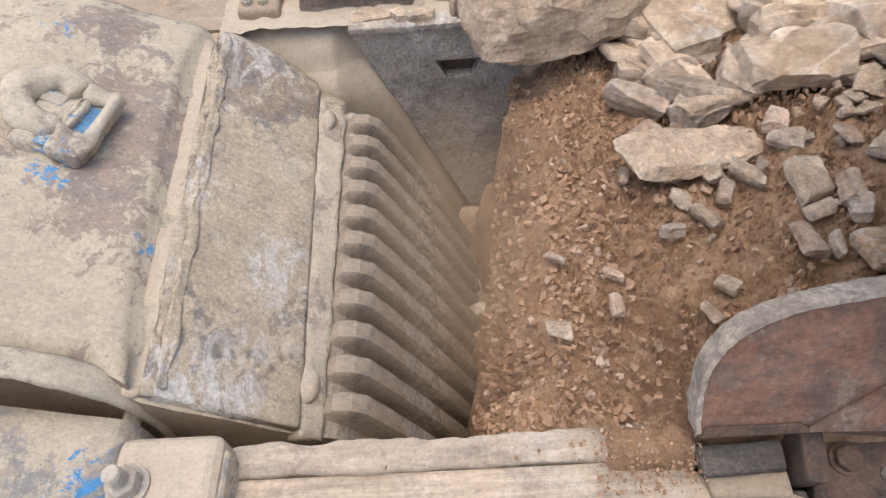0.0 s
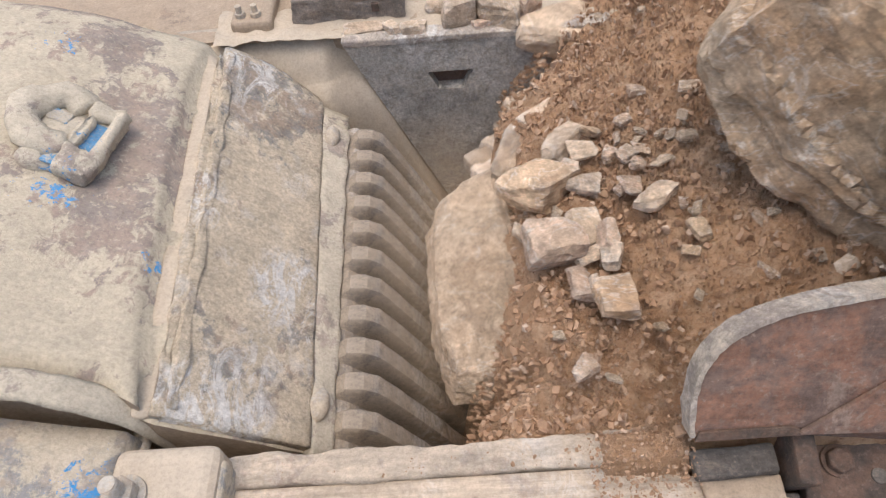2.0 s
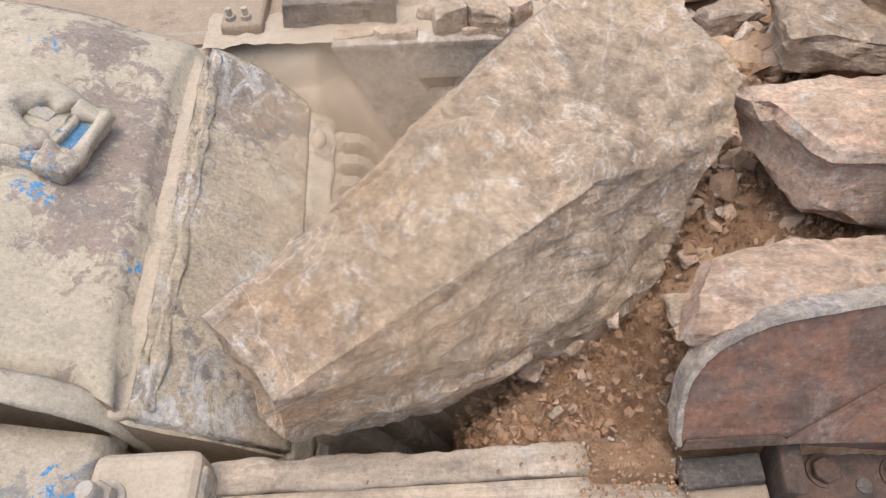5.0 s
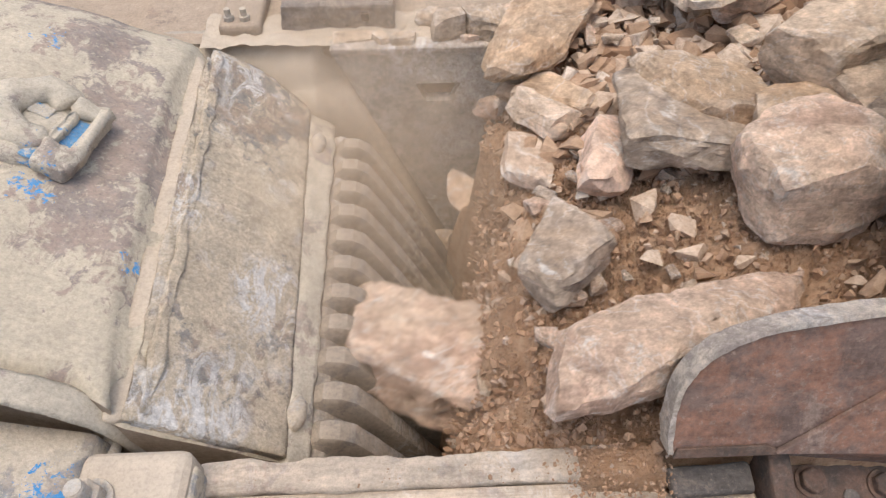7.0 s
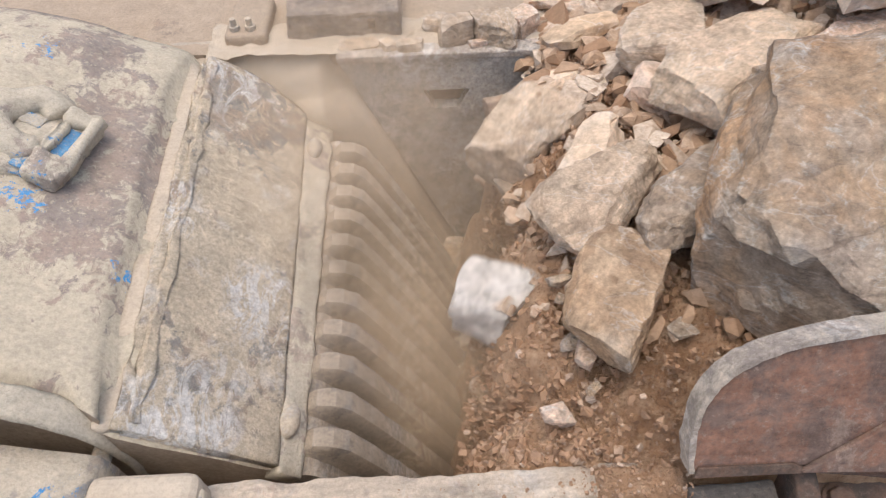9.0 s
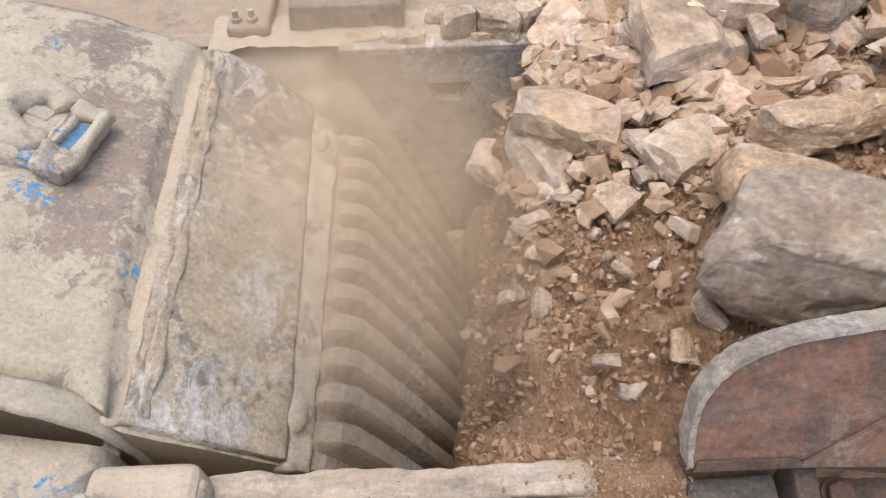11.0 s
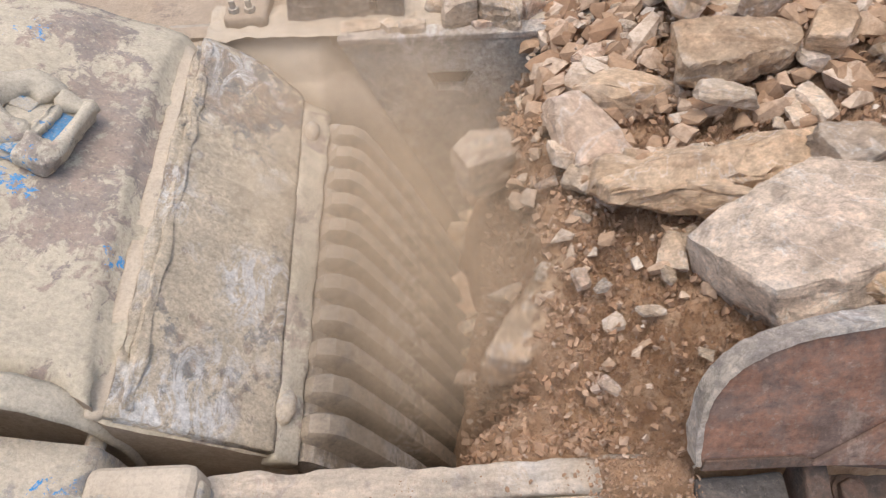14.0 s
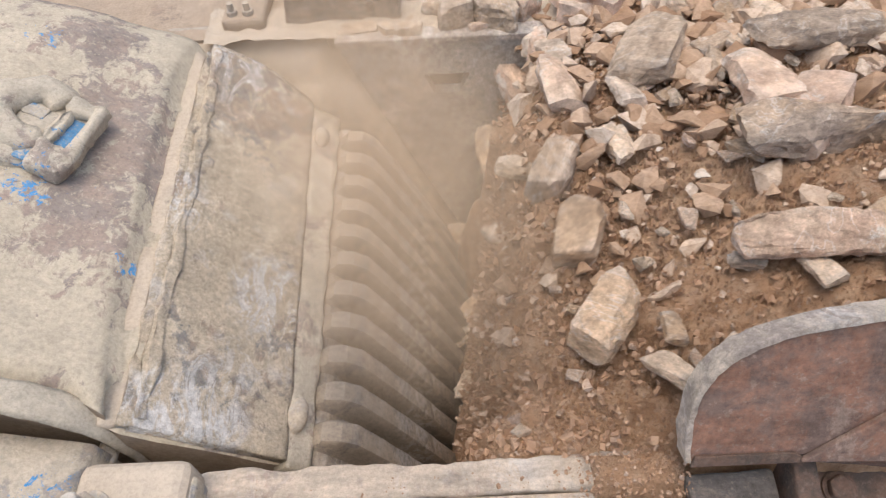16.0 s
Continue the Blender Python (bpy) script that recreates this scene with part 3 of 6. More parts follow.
near_wall()
far_wall()
beam()
far_block()
near_guard()
jaw = swing_jaw()
tagged(part("deck", box(-3.0, -0.42, FAR + 0.20, 3.4, -0.5, -0.06, 0.01), frame_m), "dusty deck of the crusher frame", "deck", kind="structure")
# the chamber's deep shade is painted into this floor's near-black colour
tagged(part("pit_back", box(-1.7, 1.5, 0.2, 1.7, -2.2, -2.0, 0), dark_m), "bottom of the crushing chamber, coloured dark for its shade", "floor", kind="structure")
tagged(part("wall_fixed", box(0.16, 0.6, NEAR, FAR, -2.0, -0.35, 0), die_m), "fixed jaw wall under the feed", "wall", kind="structure")


# ---- the feed: chute sides, dirt and stones ----
SKEW = 0.16  # the lip of the bed runs askew to the mouth


def bed(x, y):
    s = x - SKEW * (y - 0.6)
    u = s - 0.12
    z = 0.22 * u if u > 0 else 1.3 * u
    if s < 0.045:
        z -= 3.6 * (0.045 - s)
    return z


def dirt_height(x, y):
    p = Vector((x, y, 0))
    z = bed(x + 0.09 * noise.noise(p * 4.5) + 0.035 * noise.noise(p * 14), y) + 0.016 * noise.fractal(p * 3.2, 0.9, 2.0, 3) * smoothstep(-0.2, 0.3, x) + 0.024 * noise.fractal(p * 17, 0.8, 2.1, 4) + 0.010 * abs(noise.noise(p * 60)) + 0.014 * abs(noise.noise(p * 31))
    z -= 0.025 + 0.018 * smoothstep(0.60, 0.40, y) * smoothstep(0.29, 0.33, y) + 0.7 * smoothstep(FAR - 0.006, FAR + 0.02, y) * smoothstep(0.30, 0.20, x)
    if y < 0.31:
        if x < 0.30:
            z = min(max(z, -0.004 + 0.024 * smoothstep(0.11, 0.2, x)), 0.03 + 0.012 * noise.noise(p * 20))
        else:
            z -= 0.14 * smoothstep(0.30, 0.25, y)
        z -= 0.16 * smoothstep(0.262, 0.20, y) + 0.7 * smoothstep(NEAR + 0.006, NEAR - 0.02, y) * smoothstep(0.16, 0.10, x)
    return z


def dirt_bed():
    xs = [-0.30 + 0.011 * i for i in range(128)] + [1.2 + 0.1 * i for i in range(40)]
    ys = [0.14 + 0.011 * i for i in range(160)]
    bm = bmesh.new()
    grid = [[bm.verts.new((x, y, dirt_height(x, y))) for y in ys] for x in xs]
    for a, b in zip(grid, grid[1:]):
        for k in range(len(ys) - 1):
            bm.faces.new((a[k], b[k], b[k + 1], a[k + 1]))
    ob = part("dirt_bed", bm, dirt, None, "", True)
    return tagged(ob, "loose reddish-brown dirt sliding toward the crusher mouth", "dirt", kind="stuff")


dirt_bed()


def weather(bm, L, W, H, seed, fine, chips=14, rough=1.0, layers=0.0):
    """Turns a hull into broken rock: fine faces, flat chips off its corners, split layers and grain."""
    rng = random.Random(seed + 7)
    bmesh.ops.delete(bm, geom=[v for v in bm.verts if not v.link_faces], context="VERTS")
    bmesh.ops.triangulate(bm, faces=bm.faces[:])
    for _ in range(9):
        long_edges = [e for e in bm.edges if e.calc_length() > fine]
        if not long_edges:
            break
        bmesh.ops.subdivide_edges(bm, edges=long_edges, cuts=1)
        bmesh.ops.triangulate(bm, faces=[f for f in bm.faces if len(f.verts) > 3])
    off = Vector((seed * 1.37, seed * 0.71, seed * 2.3))
    size = (L + W + H) / 3
    # knocks: what stands beyond a plane is broken off flat
    for k in range(chips):
        n = Vector((rng.gauss(0, 1) / L, rng.gauss(0, 1) / W, rng.gauss(0, 1) / H)).normalized()
        reach = [v.co.dot(n) for v in bm.verts]
        o = max(reach) - (0.02 + 0.11 * rng.random() ** 1.6) * size
        for v, d in zip(bm.verts, reach):
            if d > o:
                v.co -= n * (d - o)
    bm.normal_update()
    moves = []
    sheet = Vector((rng.uniform(-0.12, 0.12), rng.uniform(-0.12, 0.12), 1)).normalized()
    for v in bm.verts:
        p = v.co + off
        n = noise.fractal(p * (2.4 / size), 0.7, 2.1, 3) * 0.026 - (abs(noise.noise(p * (5.0 / size))) - 0.2) * 0.030 + noise.fractal(p * (11 / size), 0.8, 2.1, 4) * 0.017
        side = 1 - abs(v.normal.dot(sheet))
        h = p.dot(sheet) / (0.11 * size) + 0.9 * noise.noise(p * (1.6 / size))
        n += layers * side * 0.05 * noise.cell(Vector((math.floor(h), seed, math.floor(noise.noise(p * (1.2 / size)) * 3)))) * (0.6 + 0.4 * noise.noise(p * (3 / size)))
        moves.append(v.normal * size * rough * n)
    for v, m in zip(bm.verts, moves):
        v.co += m
    bm.normal_update()
    for f in bm.faces:
        f.smooth = True
    for e in bm.edges:
        e.smooth = e.calc_face_angle(0) < 0.42
    return bm


def rock_mesh(name, L, W, H, seed, cuts=3, corners=15, power=2.6, rough=1.0):
    """A broken block: a skewed slab with some corners split off, then weathered."""
    rng = random.Random(seed)
    bm = bmesh.new()
    skew, taper = rng.uniform(-0.25, 0.25), rng.uniform(-0.25, 0.25)
    for c in range(8):
        sx, sy, sz = (c >> 2 & 1) * 2 - 1, (c >> 1 & 1) * 2 - 1, (c & 1) * 2 - 1
        x = sx * L * rng.uniform(0.36, 0.5) + skew * sy * W * 0.5
        y = sy * W * rng.uniform(0.32, 0.5) * (1 + taper * sx)
        z = sz * H * rng.uniform(0.34, 0.5)
        if rng.random() < 0.5:
            for cut in ((0.45, 1, 1), (1, 0.45, 1), (1, 1, 0.55)):
                bm.verts.new((x * cut[0], y * cut[1], z * cut[2]))
        else:
            bm.verts.new((x, y, z))
    for _ in range(max(corners - 11, 0)):
        v = Vector((rng.gauss(0, 1), rng.gauss(0, 1), rng.gauss(0, 1))).normalized()
        r = (abs(v.x) ** power + abs(v.y) ** power + abs(v.z) ** power) ** (-1 / power) * rng.uniform(0.85, 1.0)
        bm.verts.new((v.x * r * L / 2, v.y * r * W / 2, v.z * r * H / 2))
    bmesh.ops.convex_hull(bm, input=bm.verts[:])
    weather(bm, L, W, H, seed, 1.35 * (L + W + H) / 3 / (cuts + 1), 8 + cuts, rough, 1.0)
    me = bpy.data.meshes.new(name)
    bm.to_mesh(me)
    bm.free()
    return me


def long_block_mesh():
    """The great boulder: a six-sided log of rock, broken off askew at one end."""
    bm = bmesh.new()
    near_end = ((-0.235, -0.285, 0.085), (-0.205, -0.31, -0.255), (-0.34, -0.18, 0.085), (-0.325, 0.015, -0.335), (-0.365, -0.10, -0.10))
    far_end = ((0.50, 0.335, 0.18), (0.38, -0.035, -0.115), (0.28, 0.63, 0.175), (0.15, 0.36, -0.20))
    for c in near_end + far_end:
        bm.verts.new(c)
    bmesh.ops.convex_hull(bm, input=bm.verts[:])
    weather(bm, 1.0, 0.5, 0.42, 13, 0.022, 7, 0.8, 0.8)
    me = bpy.data.meshes.new("boulder")
    bm.to_mesh(me)
    bm.free()
    return me


LABELS = {
    "cream": "pale cream rough-broken rock with sharp edges",
    "grey": "grey weathered rock with rust-coloured stains",
    "pink": "pinkish rock flecked with white crystals",
    "tan": "tan brown slab of broken rock",
    "white": "whitish rock dusted with pale powder",
    "chalk": "bright white chalky rock with sharp edges",
    "slab": "grey layered boulder with a dusty cream and ochre face",
    "orange": "grey rock stained orange with white flecks",
}


def rock(name, colour, L, W, H, seed):
    if colour == "slab":
        me = long_block_mesh()
    else:
        me = rock_mesh(name, L, W, H, seed, 15 if L > 0.5 else 11 if L > 0.3 else 7 if L > 0.12 else 4, 15, 3.4)
    me.materials.append(ROCK[colour])
    ob = new(name, me)
    size = "large " if L > 0.5 else "" if L > 0.2 else "small "
    return tagged(ob, size + LABELS[colour], "rock", "rocks sliding into the crusher")


ROCKS = [rock(*spec) for spec in (
    ("boulder", "cream", 0.5, 0.3, 0.24, 11),
    ("boulder", "cream", 0.64, 0.27, 0.22, 12),
    ("boulder", "slab", 1.0, 0.5, 0.42, 13),
    ("boulder", "pink", 0.48, 0.34, 0.28, 14),
    ("boulder", "pink", 0.54, 0.17, 0.14, 15),
    ("rock", "grey", 0.37, 0.26, 0.15, 16),
    ("rock", "pink", 0.27, 0.24, 0.19, 17),
    ("boulder", "tan", 0.48, 0.22, 0.14, 18),
    ("rock", "grey", 0.19, 0.15, 0.13, 19),
    ("rock", "tan", 0.29, 0.17, 0.11, 20),
    ("rock", "cream", 0.38, 0.26, 0.19, 21),
    ("rock", "cream", 0.34, 0.16, 0.11, 22),
    ("rock", "grey", 0.32, 0.19, 0.14, 23),
    ("boulder", "orange", 0.60, 0.56, 0.48, 24),
    ("rock", "chalk", 0.18, 0.17, 0.14, 25),
    ("boulder", "cream", 0.5, 0.24, 0.12, 26),
    ("rock", "pink", 0.33, 0.11, 0.09, 27),
    ("rock", "cream", 0.3, 0.22, 0.12, 28),
    ("rock", "grey", 0.3, 0.26, 0.22, 29),
    ("rock", "tan", 0.26, 0.17, 0.13, 30),
    ("rock", "white", 0.17, 0.12, 0.09, 31),
    ("rock", "tan", 0.36, 0.12, 0.1, 32),
    ("boulder", "tan", 0.8, 0.17, 0.12, 33),
    ("boulder", "white", 0.46, 0.34, 0.22, 34),
    ("rock", "white", 0.2, 0.16, 0.13, 35),
    ("rock", "white", 0.24, 0.15, 0.1, 36),
    ("rock", "grey", 0.15, 0.13, 0.11, 37),
    ("rock", "tan", 0.16, 0.1, 0.09, 38),
    ("rock", "grey", 0.19, 0.09, 0.08, 39),
    ("rock", "tan", 0.16, 0.11, 0.08, 40),
    ("rock", "cream", 0.27, 0.15, 0.08, 41),
    ("rock", "grey", 0.36, 0.13, 0.1, 42),
    ("rock", "pink", 0.33, 0.09, 0.08, 43),
    ("rock", "grey", 0.32, 0.12, 0.08, 44),
    ("rock", "tan", 0.17, 0.1, 0.09, 45),
    ("rock", "tan", 0.31, 0.16, 0.12, 46),
    ("rock", "cream", 0.32, 0.13, 0.07, 47),
    ("rock", "cream", 0.27, 0.07, 0.05, 48),
    ("rock", "tan", 0.15, 0.12, 0.09, 49),
    ("rock", "pink", 0.13, 0.1, 0.09, 50),
    ("rock", "cream", 0.18, 0.1, 0.08, 51),
    ("rock", "cream", 0.11, 0.1, 0.09, 52),
    ("rock", "white", 0.18, 0.11, 0.09, 53),
    ("rock", "cream", 0.17, 0.1, 0.09, 54),
    ("rock", "tan", 0.3, 0.2, 0.16, 55),
    ("rock", "cream", 0.2, 0.17, 0.06, 56),
    ("rock", "pink", 0.24, 0.17, 0.13, 57),
    ("rock", "cream", 0.24, 0.12, 0.08, 58),
    ("boulder", "tan", 0.44, 0.13, 0.1, 59),
)]



def rounded(points, n=4):
    """A smooth line through the points."""
    out = []
    for i in range(len(points) - 1):
        a, b, c, d = (Vector(points[min(max(i + j, 0), len(points) - 1)]) for j in (-1, 0, 1, 2))
        for k in range(n):
            u = k / n
            out.append(tuple(0.5 * (2 * b + (c - a) * u + (2 * a - 5 * b + 4 * c - d) * u * u + (3 * b - a - 3 * c + d) * u ** 3)))
    return out + [tuple(points[-1])]


def chute():
    c = thing("feed_chute", "rust-brown steel side plate at the feeder's mouth", "chute")
    lean = Vector((0, 0.46, 0.89)).normalized()
    away = Vector((0, 0.89, -0.46)).normalized()
    foot = Vector((0, 0.268, 0.085))

    def at(x, s):
        return Vector((x, 0, 0)) + foot + lean * s

    curve = [(0.282, 0.0), (0.278, 0.035), (0.280, 0.09), (0.288, 0.125), (0.303, 0.152), (0.325, 0.175), (0.355, 0.193), (0.40, 0.210), (0.46, 0.222), (0.54, 0.232), (0.70, 0.243), (1.4, 0.26), (3.0, 0.6), (3.0, 0.0)]
    curve = rounded(curve[:11]) + curve[11:]
    bm = prism([at(x, s) for x, s in curve], away * 0.030)
    bmesh.ops.bevel(bm, geom=[e for e in bm.edges if e.calc_face_angle(0) > 1.0], offset=0.005, segments=2, profile=0.5, affect="EDGES")
    part("side_plate", bm, fin_m, c, "rust-brown plate face")
    # the cut edge, proud of the plate
    ring = []
    for i, (x, s) in enumerate(curve[:-2]):
        a, b = curve[max(i - 1, 0)], curve[min(i + 1, len(curve) - 3)]
        t = Vector((b[0] - a[0], b[1] - a[1]))
        t.normalize()
        nx, ns = -t.y, t.x
        if i == 0:
            nx, ns = -1, 0
        p = at(x + nx * 0.004, s + ns * 0.004)
        q = at(x - nx * 0.004, s - ns * 0.004)
        ring.append([p - away * 0.003, p + away * 0.033, q + away * 0.034, q - away * 0.004])
    part("plate_edge", roughen(loft(ring), 0.0022, 45), edge_m, c, "scraped light grey edge")
    bm = prism([at(0.285, -0.006) - away * 0.006, at(0.46, -0.006) - away * 0.006, at(0.43, 0.012) - away * 0.006, at(0.29, 0.012) - away * 0.006], away * 0.005, 0.001)
    part("lower_edge", bm, dark_m, c)
    bm = prism([at(0.44, 0.0) - away * 0.012, at(0.62, 0.13) - away * 0.012, at(0.9, 0.13) - away * 0.012, at(0.9, -0.02) - away * 0.012], away * 0.011, 0.002)
    part("gusset", bm, fin_m, c, "dark brown welded gusset")
    bm = prism([(0.30, 1.56, -0.1), (4.9, 1.56, 0.6), (4.9, 1.75, 1.6), (1.0, 1.72, 0.75), (0.55, 1.70, 0.50)], (0, 0.03, 0), 0.004)
    part("far_side_plate", bm, fin_m, c)
    return c


def skirt():
    s = thing("rubber_skirt", "stacked worn rubber strips under the chute plate", "rubber strip")
    for i, (x0, x1, y0, y1, z0, z1, r) in enumerate(((0.292, 0.425, 0.222, 0.268, 0.006, 0.030, 2), (0.305, 0.43, 0.196, 0.236, -0.016, 0.006, -2), (0.33, 0.46, 0.178, 0.205, -0.026, -0.012, 1))):
        bm = box(x0, x1, y0, y1, z0, z1, 0.007, 3)
        bmesh.ops.subdivide_edges(bm, edges=[e for e in bm.edges if e.calc_length() > 0.05], cuts=5, use_grid_fill=True)
        bmesh.ops.rotate(bm, verts=bm.verts[:], cent=(x0, y0, z0), matrix=Matrix.Rotation(radians(r), 3, "Z"))
        part("strip", roughen(bm, 0.003, 22, i), rubber_m if i != 1 else frame_m, s)
    return s


def bracket():
    b = thing("bolted_bracket", "dark steel bracket with hexagon bolts under the chute", "bracket")
    m = Matrix.Translation((0.47, 0.205, 0.005)) @ Matrix.Rotation(radians(-6), 4, "Z") @ Matrix.Rotation(radians(12), 4, "X")

    def put(bm):
        bmesh.ops.transform(bm, matrix=m, verts=bm.verts[:])
        return bm

    part("upright", put(box(-0.035, 0.0, 0.0, 0.10, -0.12, 0.045, 0.006)), dark_m, b)
    part("plate", put(box(0.0, 0.42, -0.03, 0.085, -0.05, -0.02, 0.004)), dark_m, b)
    part("angle", put(box(0.0, 0.42, 0.08, 0.095, -0.05, 0.05, 0.003)), fin_m, b)
    for x in (0.055, 0.17, 0.29):
        part("bolt", put(merge(cyl((x, 0.045, -0.012), (0, 0, 1), 0.021, 0.018, 6, bevel=0.003), cyl((x, 0.045, -0.018), (0, 0, 1), 0.026, 0.004, 20))), dark_m, b, "rusty hexagon bolt")
    # dark discs on the uncut plate paint the shade inside bolt holes
    for x in (0.115, 0.23):
        part("hole", put(cyl((x, 0.025, -0.0185), (0, 0, 1), 0.012, 0.004, 20)), rubber_m, b, "dark disc painting the shade in a bolt hole")
    part("lower_plate", put(box(-0.05, 0.42, -0.12, -0.025, -0.09, -0.035, 0.006)), dark_m, b)
    return b


chute()
skirt()
bracket()

def chamber_rubble():
    """Crushed rock lying between the jaws."""
    g = random.Random(17)
    bits = []
    for _ in range(70):
        L = g.uniform(0.05, 0.14)
        bm = bmesh.new()
        bm.from_mesh(rock_mesh("bit", L, L * g.uniform(0.6, 0.9), L * g.uniform(0.45, 0.8), g.randrange(9999), 2, 11))
        y = g.uniform(NEAR + 0.05, FAR - 0.06)
        x = g.uniform(-0.13, 0.02) + SKEW * (y - 0.6) * 0.6
        bmesh.ops.transform(bm, matrix=pose(x, y, -0.78 + g.uniform(-0.08, 0.05), g.uniform(0, 360), g.uniform(0, 360), g.uniform(0, 360)), verts=bm.verts[:])
        bits.append(bm)
    ob = part("crushed_rock", merge(*bits), ROCK["tan"], None)
    return tagged(ob, "crushed brown rock packed between the jaws", "rubble", kind="stuff")


chamber_rubble()

# rubble resting on the ledge behind the cheek plate
for k, (x, y, L, W, H, c, r) in enumerate(((-0.13, 1.505, 0.085, 0.045, 0.04, "cream", 5), (-0.19, 1.515, 0.04, 0.05, 0.035, "cream", 30), (0.0, 1.545, 0.105, 0.085, 0.09, "cream", 20),
                                            (0.10, 1.545, 0.125, 0.10, 0.10, "cream", -10), (-0.045, 1.60, 0.06, 0.10, 0.06, "grey", 60), (0.06, 1.505, 0.05, 0.03, 0.03, "pink", 12), (0.19, 1.57, 0.10, 0.08, 0.08, "pink", 40),
                                            (-0.27, 1.53, 0.12, 0.05, 0.025, "cream", 4))):
    o = rock("rock", c, L, W, H, 300 + k)
    o["group"] = "rocks on the ledge"
    o["label"] = "small broken rock lying in the dust of the ledge"
    o.matrix_basis = pose(x, y, H * 0.36, 0, 0, r)

def spill():
    """Crumbs lying on the plate where the dirt spills over."""
    g = random.Random(41)
    verts, faces = [], []
    cube = [(0, 1, 3, 2), (4, 6, 7, 5), (0, 4, 5, 1), (2, 3, 7, 6), (0, 2, 6, 4), (1, 5, 7, 3)]
    for k in range(640):
        if k < 600:
            x, y, z = g.uniform(0.13, 0.30), g.uniform(0.20, 0.31), g.uniform(0.018, 0.034)
        else:
            x, y, z = 0.13 - 0.5 * g.random() ** 2, g.uniform(0.262, 0.296), g.uniform(0.0, 0.005)
        r = 0.0010 + 0.0035 * g.random() ** 4
        turn = Euler((g.uniform(0, 6), g.uniform(0, 6), g.uniform(0, 6))).to_matrix()
        b = len(verts)
        for c in range(8):
            v = Vector(((c >> 2 & 1) * 2 - 1, ((c >> 1 & 1) * 2 - 1) * 0.8, ((c & 1) * 2 - 1) * 0.6)) * r
            verts.append(Vector((x, y, z)) + turn @ (v * g.uniform(0.6, 1.1)))
        faces += [tuple(b + i for i in f) for f in cube]
    me = bpy.data.meshes.new("spilled_gravel")
    me.from_pydata(verts, [], faces)
    me.materials.append(gravel_m)
    tagged(new("spilled_gravel", me), "loose reddish crumbs spilled on the frame plate", "gravel", kind="stuff")


spill()


def clods():
    """Lumps of earth and chips caught on the steep lip of the bed."""
    g = random.Random(43)
    verts, faces = [], []
    cube = [(0, 1, 3, 2), (4, 6, 7, 5), (0, 4, 5, 1), (2, 3, 7, 6), (0, 2, 6, 4), (1, 5, 7, 3)]
    for _ in range(4200):
        y = NEAR + 0.01 + 1.1 * g.random() ** 1.4
        x = g.uniform(-0.02, 0.26) + SKEW * (y - 0.6)
        r = 0.0018 + 0.0085 * g.random() ** 5
        turn = Euler((g.uniform(0, 6), g.uniform(0, 6), g.uniform(0, 6))).to_matrix()
        dims = (r * g.uniform(0.8, 1.6), r * g.uniform(0.6, 1.1), r * g.uniform(0.4, 0.9))
        at = Vector((x, y, dirt_height(x, y) + 0.1 * r))
        b = len(verts)
        for c in range(8):
            v = Vector(((c >> 2 & 1) * 2 - 1, (c >> 1 & 1) * 2 - 1, (c & 1) * 2 - 1))
            verts.append(at + turn @ Vector(v[i] * dims[i] * g.uniform(0.4, 1.15) for i in range(3)))
        faces += [tuple(b + i for i in f) for f in cube]
    me = bpy.data.meshes.new("earth_clods")
    me.from_pydata(verts, [], faces)
    me.materials.append(gravel_m)
    tagged(new("earth_clods", me), "reddish clods and chips on the lip of the dirt", "gravel", kind="stuff")


clods()

# stones that ride the moving bed
STONES = []
rng = random.Random(5)
MESHES = []
for k in range(18):
    me = rock_mesh("stone", 0.1, 0.1 * rng.uniform(0.42, 0.8), 0.1 * rng.uniform(0.20, 0.5), 500 + k, 4, 13)
    MESHES.append(me)
COLS = ["tan", "cream", "cream", "cream", "pink", "pink", "pink", "white"]
VARIANTS = {}
for c in ROCK:
    for k, me in enumerate(MESHES):
        d = me.copy()
        d.materials.append(ROCK[c])
        VARIANTS[c, k] = d


def stone(name, L, x0, y0, label, colours=COLS, hurry=0.0):
    c = rng.choice(colours)
    ob = new(name, VARIANTS[c, rng.randrange(len(MESHES))])
    ob.scale = (L / 0.1,) * 3
    tagged(ob, label, "stone", "stones in the feed")
    STONES.append((ob, L, x0, y0, rng.uniform(0, 360), rng.uniform(-25, 25), rng.uniform(0.07, 0.15), rng.uniform(0.9, 1.1) + hurry))
    return ob


